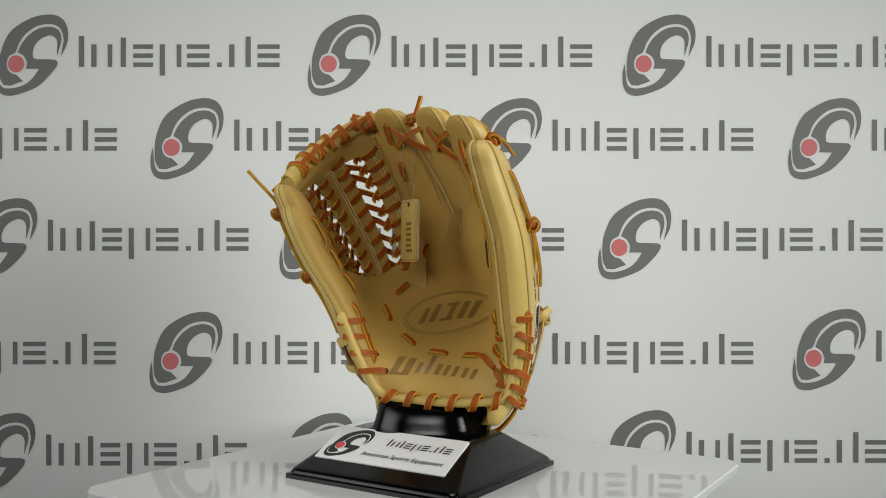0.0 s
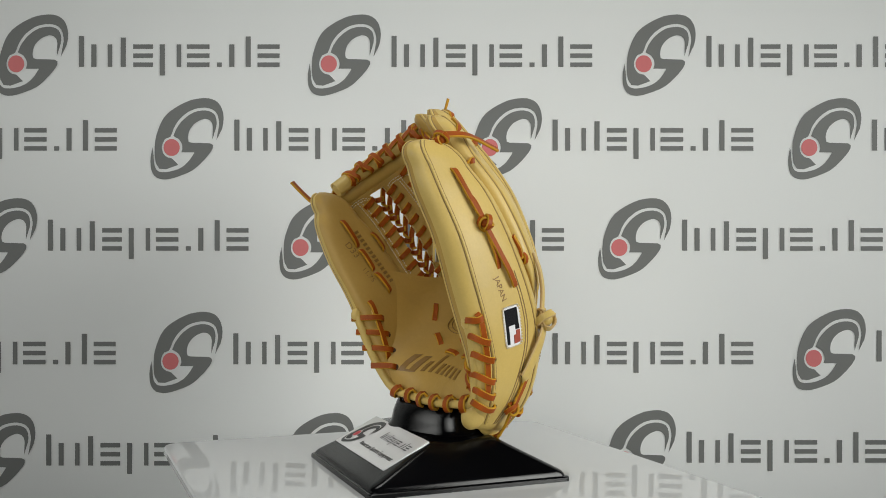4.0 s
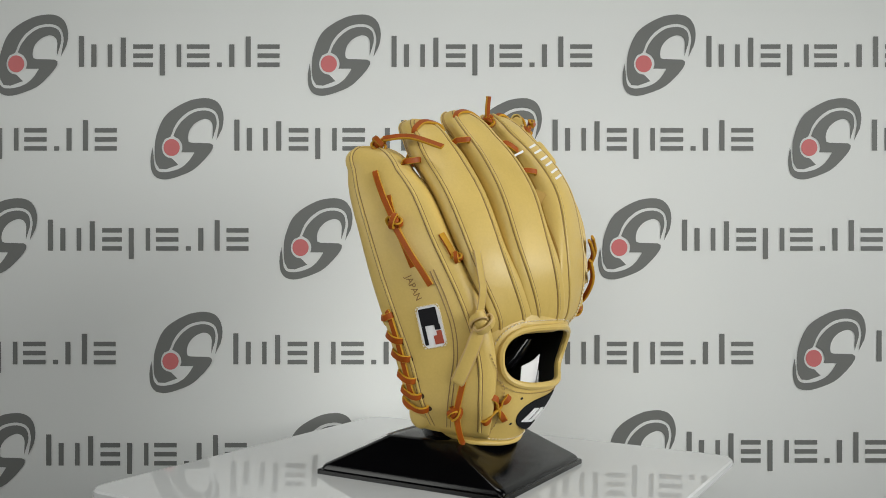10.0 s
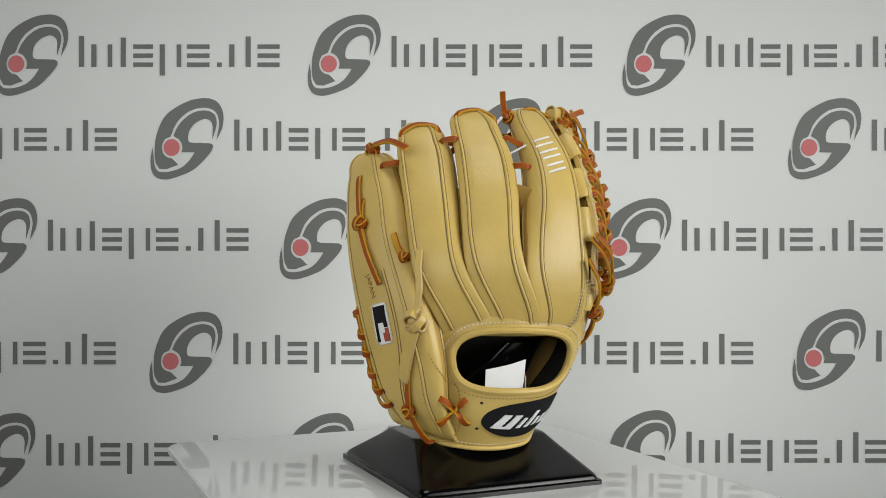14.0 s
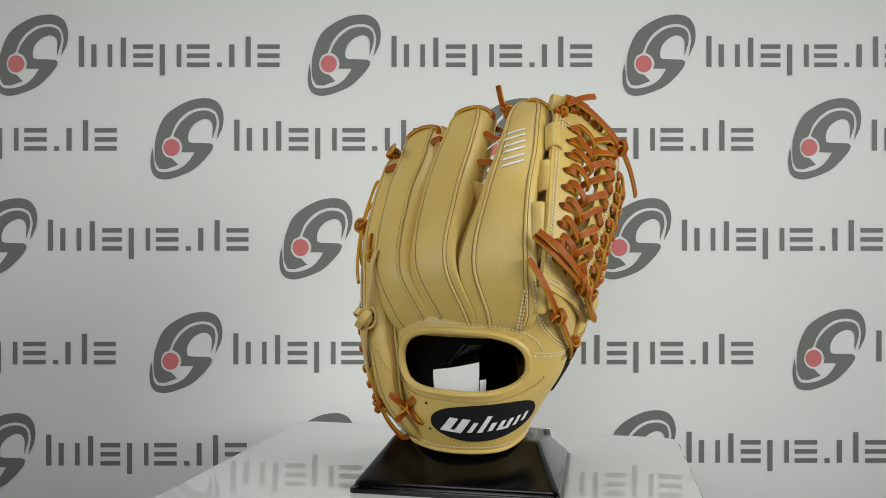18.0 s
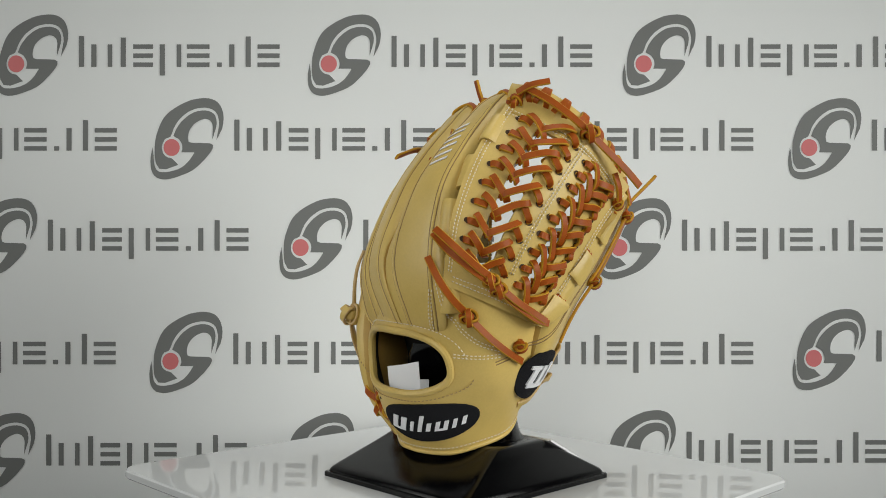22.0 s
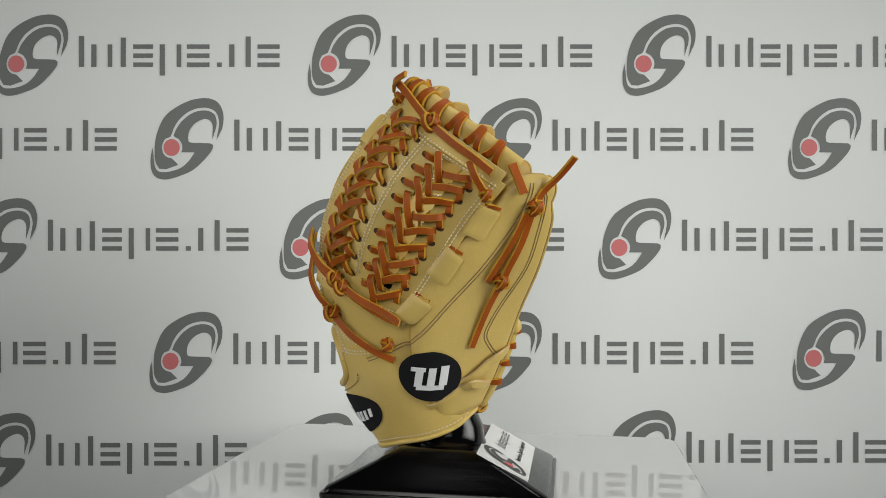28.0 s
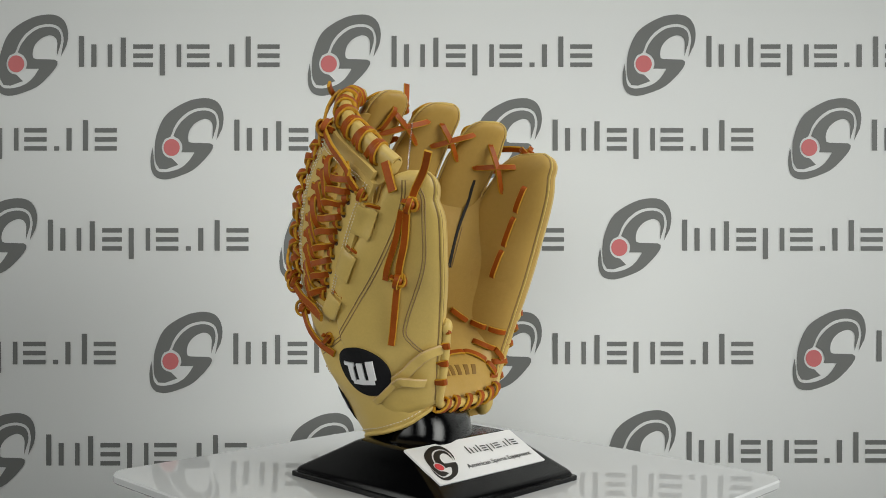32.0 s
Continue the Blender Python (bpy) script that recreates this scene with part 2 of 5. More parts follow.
def backdrop():
    hang = camera_pose() @ pose(0, 0, -FAR)
    wall = tagged(new("backdrop"), "white vinyl backdrop printed with rows of grey emblems and bars", "backdrop", kind="structure")
    wall.matrix_basis = hang
    bm = bmesh.new()
    n = 40
    rows = []
    for j in range(n + 1):
        y = -1.0 + 2.0 * j / n
        rows.append([Vector((-1.6 + 3.2 * i / n, y, 0)) for i in range(n + 1)])
    # sheet: front skin and back skin
    vs = grid_faces(bm, rows)
    back = grid_faces(bm, [[p - Vector((0, 0, 0.004)) for p in r] for r in rows])
    bmesh.ops.recalc_face_normals(bm, faces=bm.faces)
    part("sheet", bm, BANNER, wall)
    rows = [(98, (57, 610, 1167, -503, 1722)), (246, (332, -231, 895, 1460)), (423, (2, 560, 1124, -558, 1686)), (624, (330, 895, -233)), (619, (1468,)), (803, (-1, 563, -560)), (798, (1132, 1697))]
    for py, xs in rows:
        for px in xs:
            x, y = (px - 784) * PX, (441 - py) * PX
            bm = bmesh.new()
            for outline, k in logo_shapes(PX):
                lift = 0.0005
                if len(outline) > 2:
                    f = bm.faces.new([bm.verts.new((a, b, lift)) for a, b in outline])
                    f.material_index = k
            bmesh.ops.triangulate(bm, faces=bm.faces, ngon_method="EAR_CLIP")
            for f in bm.faces:
                if f.normal.z < 0:
                    f.normal_flip()
            part("printed_emblem", bm, [BANNER_GREY, BANNER_RED, BANNER], wall, "grey emblem with a pale red dot", smooth=0, m=pose(x, y, 0))
            bm = bmesh.new()
            for q in name_bars(PX, 75, -21):
                bm.faces.new([bm.verts.new((a, b, 0.0005)) for a, b in q])
            part("printed_bars", bm, BANNER_GREY, wall, "grey printed bars", smooth=0, m=pose(x, y, 0))
    return wall


def room():
    """Plain walls, floor and ceiling that close the place."""
    for name, c, s, mat in (("wall_north", (0, 1.0, 0.55), (5.2, 0.1, 2.9), WALL), ("wall_south", (0, -3.05, 0.55), (5.2, 0.1, 2.9), WALL),
                            ("wall_east", (2.55, -1.0, 0.55), (0.1, 3.9, 2.9), WALL), ("wall_west", (-2.55, -1.0, 0.55), (0.1, 3.9, 2.9), WALL),
                            ("ceiling", (0, -1.0, 2.05), (5.2, 4.2, 0.1), WALL), ("floor", (0, -1.0, -0.95), (5.2, 4.2, 0.1), FLOOR)):
        bm = bmesh.new()
        box(bm, c, s)
        tagged(part(name, bm, mat, smooth=0), kind="structure")


BOARD_AT = (-0.008 * UNIT, -0.005 * UNIT)
STAND_AT = (-0.0241 * UNIT, 0.0087 * UNIT)
SQUARE = -30.7               # the turn of stand and board on the axis at the start


def board():
    thing = tagged(new("turntable_board"), "glossy white square acrylic board with rounded corners, slowly turning", "board")
    bm = bmesh.new()
    side = 0.528 * UNIT
    lay = rounded(side, side, 0.022, 8)
    inset = rounded(side - 0.003, side - 0.003, 0.0205, 8)
    rings = [[Vector((x, y, -0.008)) for x, y in inset], [Vector((x, y, -0.0065)) for x, y in lay], [Vector((x, y, -0.0015)) for x, y in lay], [Vector((x, y, 0)) for x, y in inset]]
    b = loft(rings)
    part("board_sheet", b, BOARD, thing, smooth=25, m=pose(0, 0, 0, 0, 0, SQUARE))
    bm = bmesh.new()
    bmesh.ops.create_cone(bm, cap_ends=True, segments=48, radius1=0.12, radius2=0.12, depth=0.05, matrix=Matrix.Translation((0, 0, -0.033)))
    part("turning_plate", bm, STAND, thing)
    return thing


def pedestal():
    bm = bmesh.new()
    bmesh.ops.create_cone(bm, cap_ends=True, segments=48, radius1=0.12, radius2=0.10, depth=0.842, matrix=Matrix.Translation((0, 0, -0.479)))
    return tagged(part("pedestal", bm, STAND), "plain black round pedestal under the turntable", "pedestal")


def stand():
    thing = tagged(new("display_stand"), "black plastic stand with a square sloping foot, on the board", "stand")
    turn = pose(0, 0, 0, 0, 0, SQUARE)
    hx, hy = 0.106 * UNIT, 0.1135 * UNIT
    rings = []
    for fx, fy, z, r in ((1.0, 1.0, 0.0, 0.004), (1.0, 1.0, 0.0035, 0.004), (0.992, 0.992, 0.0042, 0.004), (0.972, 0.972, 0.0045, 0.005), (0.967, 0.967, 0.0065, 0.006), (0.962, 0.957, 0.0080, 0.007),
                         (0.952, 0.935, 0.0094, 0.007), (0.938, 0.90, 0.0112, 0.007), (0.87, 0.72, 0.0200, 0.007), (0.80, 0.535, 0.0290, 0.007), (0.745, 0.385, 0.0366, 0.007), (0.732, 0.36, 0.0378, 0.008), (0.70, 0.33, 0.0387, 0.009)):
        rings.append([Vector((x, y, z)) for x, y in rounded(2 * hx * fx, 2 * hy * fy, r, 5)])
    part("foot", loft(rings, (True, True)), STAND, thing, smooth=28, m=turn)
    rings = []
    for z, cx, cy, rx, ry in ((0.0345, 0, 0.003, 0.0555, 0.0335), (0.0385, 0, 0.003, 0.0545, 0.0325), (0.0400, 0, 0.0028, 0.0520, 0.0318), (0.0425, 0, 0.0025, 0.0500, 0.0310), (0.047, 0, 0.002, 0.0480, 0.0300), (0.053, 0, 0.0015, 0.0465, 0.0285), (0.062, 0, 0.004, 0.045, 0.0265),
                              (0.070, 0.0, 0.009, 0.044, 0.025), (0.082, 0.002, 0.024, 0.041, 0.021), (0.096, 0.004, 0.041, 0.036, 0.016), (0.11, 0.004, 0.054, 0.03, 0.012), (0.125, 0.0, 0.066, 0.024, 0.008)):
        rings.append([Vector((cx + rx * math.copysign(abs(math.cos(f)) ** 0.8, math.cos(f)), cy + ry * math.copysign(abs(math.sin(f)) ** 0.8, math.sin(f)), z)) for f in [2 * math.pi * k / 40 for k in range(40)]])
    part("neck", loft(rings), STAND, thing, smooth=60, m=pose(0, 0, 0, 0, 0, SQUARE * 0.3))
    # label on the front slope
    slope = math.degrees(math.atan2(0.0290 - 0.0200, (0.72 - 0.535) * hy))
    lab = turn @ pose(-0.0028, -0.0537, 0.0279, slope)
    bm = bmesh.new()
    plate(bm, rounded(0.1365, 0.0470, 0.0006, 2), -0.0008, 0.0009)
    tag = part("label", bm, LABEL_WHITE, thing, "white printed paper label", smooth=0, m=lab)
    bm = bmesh.new()
    for outline, k in logo_shapes(0.000290):
        f = bm.faces.new([bm.verts.new((a, b, {0: 0, 1: 0.0002, 2: 0.0001}[k])) for a, b in outline])
        f.material_index = k
    bmesh.ops.triangulate(bm, faces=bm.faces, ngon_method="EAR_CLIP")
    for f in bm.faces:
        if f.normal.z < 0:
            f.normal_flip()
    part("emblem", bm, [LABEL_BLACK, LABEL_RED, LABEL_WHITE], tag, "black emblem with a red dot", smooth=0, m=pose(-0.044, 0.000, 0.0012))
    bm = bmesh.new()
    for q in name_bars(0.000185, 0, 0):
        bm.faces.new([bm.verts.new((a + 0.12 * b, b, 0)) for a, b in q])
    part("print_bars", bm, LABEL_BLACK, tag, "black printed bars", smooth=0, m=pose(-0.008, 0.003, 0.0012))
    writing("American Sports Equipment", 0.0074, pose(0.018, -0.0110, 0.0012), LABEL_BLACK, tag, 0.0001, lean=0.12)
    return thing


# ---- the glove ----
MID = Vector((-0.045, 0.03, 0))


def ease(x, a, b):
    f = max(0.0, min(1.0, (x - a) / (b - a)))
    return f * f * (3 - 2 * f)


def finger_rings(levels, tip, bulge=0.011, n=32, power=0.66, tip_n=9, blunt=2.3, joins=None):
    """Rings of a padded finger. levels: (L, R, thickness), with L and R at the edges of its outer face; tip: height of the
    rounded end; joins: the heights at which it parts from its neighbours at L and R; below them they share one skin."""
    ls, rs = spline([Vector(q[0]) for q in levels], 30), spline([Vector(q[1]) for q in levels], 30)
    ths = [v.x for v in spline([Vector((q[2], 0, 0)) for q in levels], 30)]
    outs = [v.x for v in spline([Vector((q[3] if len(q) > 3 else bulge, 0, 0)) for q in levels], 30)]
    rings = []

    def dip(th, z, join):
        if join is None:
            return th / 2
        shallow = 0.0012 + 0.0042 * ease(z, 0.165, join)
        return shallow + (th / 2 - shallow) * ease(z, join - 0.012, join + 0.038)

    def ring(l, r, k, shift, th, out_by):
        c, a = (l + r) / 2, (r - l) / 2
        narrow = 1 - 0.048 * ease(c.z, 0.20, 0.27)
        nn = Vector((-a.y, a.x, 0)).normalized()
        if nn.dot(c - MID) < 0:
            nn = -nn
        dl, dr = (dip(th, c.z, q) for q in (joins or (None, None)))
        free_by = ease(c.z, 0.20, 0.27) if joins else 1.0
        out = []
        for i in range(n):
            f = 2 * math.pi * i / n
            pw = power + (1 - free_by) * 0.25
            u = math.copysign(abs(math.cos(f)) ** pw, math.cos(f))
            v = abs(math.sin(f)) ** (pw * 1.15)
            d = dl + (dr - dl) * (u + 1) / 2
            p = c + a * u
            way = nn
            if free_by < 1:
                way = (Vector((p.x + 0.035, p.y, 0)).normalized()).lerp(nn, free_by).normalized()
            h = d * v if math.sin(f) >= 0 else -(th - d) * v
            out.append((c + a * u * k * narrow + way * (out_by - d + h * k ** 0.8) + shift) * UNIT)
        return out
    for l, r, th, o in zip(ls, rs, ths, outs):
        rings.append(ring(l, r, 1.0, Vector(), th, o))
    lean = ((ls[-1] + rs[-1]) - (ls[-6] + rs[-6])) / 2
    lean = lean / max(1e-6, lean.z)
    rise = tip - (ls[-1].z + rs[-1].z) / 2
    for j in range(1, tip_n + 1):
        f = 1 - (1 - j / tip_n) ** 1.8
        k = max(0.05, (1 - f ** blunt)) ** (1 / blunt)
        rings.append(ring(ls[-1], rs[-1], k, lean * rise * f, ths[-1], outs[-1]))
    return rings


JOINS = {"ring": (0.216, 0.222), "middle": (0.222, 0.247), "index": (0.247, None)}
FINGERS = {}
FINGERS["pinky"] = ([((0.053, -0.026, 0.058), (0.046, 0.042, 0.046), 0.018, 0.006), ((0.064, -0.042, 0.090), (0.072, 0.045, 0.085), 0.024, 0.012), ((0.068, -0.054, 0.13), (0.082, 0.046, 0.13), 0.034, 0.017),
               ((0.065, -0.072, 0.18), (0.088, 0.034, 0.18), 0.041, 0.018), ((0.057, -0.096, 0.25), (0.083, 0.002, 0.25), 0.041, 0.016),
               ((0.043, -0.111, 0.30), (0.069, -0.021, 0.30), 0.040, 0.014), ((0.035, -0.114, 0.328), (0.056, -0.043, 0.328), 0.037, 0.012)], 0.354)
FINGERS["ring"] = ([((0.078, 0.045, 0.157), (0.043, 0.091, 0.157), 0.012, -0.007), ((0.081, 0.036, 0.180), (0.050, 0.080, 0.180), 0.016, 0.007), ((0.086, 0.011, 0.23), (0.064, 0.061, 0.23), 0.028, 0.013), ((0.068, -0.018, 0.30), (0.048, 0.039, 0.30), 0.039, 0.012),
              ((0.047, -0.043, 0.345), (0.026, 0.017, 0.345), 0.035, 0.009), ((0.036, -0.050, 0.366), (0.014, 0.0, 0.366), 0.036)], 0.387)
FINGERS["middle"] = ([((0.043, 0.091, 0.157), (0.013, 0.121, 0.157), 0.012, -0.007), ((0.050, 0.080, 0.180), (0.019, 0.119, 0.180), 0.016, 0.007), ((0.064, 0.060, 0.23), (0.033, 0.110, 0.23), 0.028, 0.013), ((0.048, 0.040, 0.30), (0.017, 0.097, 0.30), 0.039, 0.012),
                ((0.025, 0.019, 0.345), (-0.006, 0.075, 0.345), 0.040, 0.014), ((0.006, 0.0, 0.378), (-0.022, 0.050, 0.378), 0.035)], 0.403)
FINGERS["index"] = ([((0.013, 0.121, 0.157), (-0.028, 0.136, 0.157), 0.012, -0.007), ((0.019, 0.119, 0.180), (-0.034, 0.147, 0.180), 0.016, 0.006), ((0.033, 0.110, 0.23), (-0.034, 0.150, 0.23), 0.027, 0.012), ((0.010, 0.103, 0.30), (-0.041, 0.135, 0.30), 0.044, 0.017),
               ((-0.016, 0.082, 0.345), (-0.059, 0.114, 0.345), 0.045, 0.019), ((-0.043, 0.051, 0.384), (-0.077, 0.085, 0.384), 0.041, 0.018)], 0.408)
FINGERS["thumb"] = ([((-0.078, -0.006, 0.088), (-0.078, 0.040, 0.070), 0.016, 0.004), ((-0.090, -0.011, 0.112), (-0.100, 0.066, 0.108), 0.026, 0.009), ((-0.108, -0.017, 0.145), (-0.114, 0.084, 0.145), 0.034, 0.011),
               ((-0.131, -0.024, 0.19), (-0.130, 0.088, 0.19), 0.036, 0.010), ((-0.157, -0.030, 0.23), (-0.150, 0.072, 0.23), 0.036, 0.009),
               ((-0.180, -0.032, 0.268), (-0.170, 0.050, 0.268), 0.034, 0.004), ((-0.186, -0.027, 0.288), (-0.182, 0.032, 0.288), 0.033, 0.004)], 0.314)

# inner face of palm and pocket: columns from the little finger's front edge round to the thumb's, each from the heel lip up
POCKET = []
POCKET.append(((0.064, -0.043, 0.085), (0.066, -0.048, 0.115), (0.066, -0.054, 0.14), (0.064, -0.061, 0.17), (0.056, -0.078, 0.21), (0.042, -0.090, 0.26), (0.038, -0.097, 0.31)))
POCKET.append(((0.050, -0.040, 0.085), (0.052, -0.036, 0.115), (0.056, -0.035, 0.14), (0.058, -0.030, 0.17), (0.056, -0.040, 0.21), (0.044, -0.056, 0.26), (0.040, -0.078, 0.31)))
POCKET.append(((0.030, -0.035, 0.085), (0.035, -0.026, 0.115), (0.045, -0.008, 0.14), (0.052, 0.010, 0.17), (0.051, 0.000, 0.21), (0.042, -0.015, 0.26), (0.036, -0.042, 0.31)))
POCKET.append(((0.010, -0.028, 0.085), (0.012, -0.010, 0.115), (0.020, 0.025, 0.14), (0.035, 0.060, 0.17), (0.036, 0.056, 0.21), (0.026, 0.034, 0.26), (0.024, 0.014, 0.31)))
POCKET.append(((-0.010, -0.021, 0.085), (-0.012, 0.003, 0.115), (-0.012, 0.046, 0.14), (0.0, 0.095, 0.17), (0.008, 0.112, 0.21), (-0.003, 0.104, 0.26), (-0.002, 0.096, 0.31)))
POCKET.append(((-0.030, -0.014, 0.085), (-0.034, 0.005, 0.115), (-0.045, 0.046, 0.14), (-0.040, 0.098, 0.17), (-0.036, 0.130, 0.20), (-0.036, 0.142, 0.222), (-0.043, 0.146, 0.240)))
POCKET.append(((-0.050, -0.008, 0.085), (-0.056, -0.002, 0.115), (-0.070, 0.030, 0.14), (-0.078, 0.072, 0.17), (-0.088, 0.092, 0.19), (-0.088, 0.105, 0.200), (-0.094, 0.115, 0.213)))
POCKET.append(((-0.065, -0.005, 0.085), (-0.075, -0.006, 0.115), (-0.088, 0.008, 0.14), (-0.096, 0.030, 0.17), (-0.104, 0.040, 0.19), (-0.112, 0.044, 0.205), (-0.120, 0.046, 0.22)))
POCKET.append(((-0.076, -0.005, 0.085), (-0.090, -0.009, 0.115), (-0.100, -0.011, 0.14), (-0.109, -0.013, 0.17), (-0.114, -0.014, 0.185), (-0.120, -0.015, 0.20), (-0.126, -0.016, 0.22)))


def palm_point(i, j):
    """A point of the pocket, drawn a little in front of the fingers' inner sides."""
    x, y, z = POCKET[i][j]
    if i < 5 and j in (3, 4, 5):
        k = (0, 0, 0, 0.002, 0.006 if i > 2 else 0.003, 0.005 if i > 2 else -0.006)[j]
        w = Vector((-0.06 - x, -0.005 - y, 0)).normalized() * k
        x, y = x + w.x, y + w.y
    if i < 5 and j == 6:
        x, y = (x + 0.006, y + 0.005) if i > 2 else (x + 0.014, y + 0.004)
    return x, y, z


# outer hull round wrist and heel: columns from the little finger's front edge round the back to the thumb's, each from the hem up
HULL = []
HULL.append(((0.050, -0.022, 0.062), (0.066, -0.042, 0.090), (0.070, -0.050, 0.13), (0.069, -0.065, 0.178)))
HULL.append(((0.050, 0.000, 0.047), (0.080, -0.015, 0.090), (0.090, -0.030, 0.13), (0.094, -0.045, 0.178)))
HULL.append(((0.050, 0.020, 0.043), (0.082, 0.015, 0.090), (0.093, 0.005, 0.13), (0.097, -0.010, 0.178)))
HULL.append(((0.045, 0.040, 0.041), (0.072, 0.042, 0.085), (0.085, 0.040, 0.13), (0.091, 0.030, 0.178)))
HULL.append(((0.030, 0.060, 0.039), (0.055, 0.070, 0.080), (0.070, 0.065, 0.13), (0.072, 0.066, 0.190)))
HULL.append(((0.005, 0.075, 0.038), (0.028, 0.095, 0.080), (0.045, 0.100, 0.13), (0.050, 0.098, 0.190)))
HULL.append(((-0.025, 0.083, 0.040), (-0.005, 0.110, 0.080), (0.010, 0.125, 0.13), (0.018, 0.128, 0.190)))
HULL.append(((-0.050, 0.075, 0.047), (-0.040, 0.107, 0.085), (-0.030, 0.130, 0.13), (-0.026, 0.146, 0.195)))
HULL.append(((-0.072, 0.050, 0.055), (-0.075, 0.085, 0.090), (-0.075, 0.117, 0.13), (-0.060, 0.150, 0.211)))
HULL.append(((-0.078, 0.025, 0.065), (-0.095, 0.050, 0.100), (-0.105, 0.076, 0.135), (-0.110, 0.098, 0.195)))
HULL.append(((-0.078, 0.005, 0.078), (-0.098, 0.020, 0.105), (-0.114, 0.030, 0.14), (-0.126, 0.040, 0.178)))
HULL.append(((-0.076, -0.006, 0.086), (-0.090, -0.011, 0.110), (-0.104, -0.016, 0.14), (-0.116, -0.020, 0.174)))


TUCK = Vector((-0.02, 0.04, 0))
TUCKS = (0.12, 0.12, 0.14, 0.12, 0.03, 0.0, 0.0, 0.0, 0.0, 0.0, 0.08, 0.10)
TOPS = (0, 0, 0, 0, 0.06, 0.08, 0.08, 0.06, 0, 0, 0, 0)     # how far each column lies in under the padding


def tucked(p, k):
    return Vector(p).lerp(TUCK + Vector((0, 0, p[2])), k)


HULL_COLS = [spline([tucked(p, k * (0.4, 1.0, 1.0, 1.3)[i] + (top if i == 3 else 0)) for i, p in enumerate(c)], 41) for c, k, top in zip(HULL, TUCKS, TOPS)]
HULL_ROWS = [spline([col[j] for col in HULL_COLS], 133) for j in range(41)]


def hull(s, v):
    x, y = max(0, min(0.9999, s)) * 132, max(0, min(0.9999, v)) * 40
    i, j = int(x), int(y)
    a = HULL_ROWS[j][i].lerp(HULL_ROWS[j][i + 1], x - i)
    b = HULL_ROWS[j + 1][i].lerp(HULL_ROWS[j + 1][i + 1], x - i)
    return a.lerp(b, y - j)


HOLE = (0.482, 0.672, 0.163, 0.186)     # wrist opening: centre and half size in s and v

# web: from the index finger's side (a = 0) to the thumb's (a = 1), from the bottom (b = 0) to the top (b = 1)
WEB_L = [Vector(p) for p in ((-0.037, 0.157, 0.218), (-0.044, 0.154, 0.275), (-0.060, 0.130, 0.335), (-0.084, 0.094, 0.388))]
WEB_C = [Vector(p) for p in ((-0.080, 0.138, 0.200), (-0.102, 0.136, 0.255), (-0.130, 0.118, 0.310), (-0.152, 0.090, 0.352))]
WEB_R = [Vector(p) for p in ((-0.115, 0.100, 0.180), (-0.143, 0.080, 0.228), (-0.166, 0.060, 0.272), (-0.188, 0.038, 0.308))]
WEB_ROWS = [spline([a, b, c], 41) for a, b, c in zip(spline(WEB_L, 41), spline(WEB_C, 41), spline(WEB_R, 41))]


def web(a, b):
    x, y = max(-0.2, min(1.2, a)) * 40, max(-0.1, min(1.1, b)) * 40
    i, j = max(0, min(39, int(x))), max(0, min(39, int(y)))
    return (WEB_ROWS[j][i].lerp(WEB_ROWS[j][i + 1], x - i)).lerp(WEB_ROWS[j + 1][i].lerp(WEB_ROWS[j + 1][i + 1], x - i), y - j)


def web_normal(a, b):
    n = (web(a + 0.03, b) - web(a - 0.03, b)).cross(web(a, b + 0.03) - web(a, b - 0.03)).normalized()
    return n if n.dot(Vector((-0.5, 0.8, 0.1))) > 0 else -n


def W(a, b, lift=0.0):
    """A place on the web, in metres, lifted off it."""
    return web(a, b) * UNIT + web_normal(a, b) * lift


def sheet(rows, th, slot=0, toward=None):
    """A thin leather piece of thickness th over a grid of points."""
    bm = bmesh.new()
    vs = grid_faces(bm, rows)
    bmesh.ops.recalc_face_normals(bm, faces=bm.faces)
    bm.normal_update()
    if toward and sum(f.normal.dot(toward - f.calc_center_median()) for f in bm.faces) < 0:
        bmesh.ops.reverse_faces(bm, faces=bm.faces)
        bm.normal_update()
    nor = [[v.normal.copy() for v in r] for r in vs]
    under = [[bm.verts.new(v.co - n * th) for v, n in zip(r, q)] for r, q in zip(vs, nor)]
    h, w = len(rows), len(rows[0])
    for j in range(h - 1):
        for i in range(w - 1):
            bm.faces.new((under[j][i], under[j + 1][i], under[j + 1][i + 1], under[j][i + 1])).material_index = slot
    ring = [(0, i) for i in range(w)] + [(j, w - 1) for j in range(1, h)] + [(h - 1, i) for i in range(w - 2, -1, -1)] + [(j, 0) for j in range(h - 2, 0, -1)]
    for k in range(len(ring)):
        (a, b), (c, d) = ring[k], ring[(k + 1) % len(ring)]
        bm.faces.new((vs[a][b], under[a][b], under[c][d], vs[c][d]))
    bmesh.ops.recalc_face_normals(bm, faces=bm.faces)
    return bm


SKIN_PARTS, SKIN = [], []


OUTSIDE = U(-0.5, 0.8, 0.3)
BAR = [(-0.080, 0.080, 0.401), (-0.112, 0.083, 0.393), (-0.147, 0.072, 0.369), (-0.170, 0.044, 0.343), (-0.182, 0.012, 0.318)]


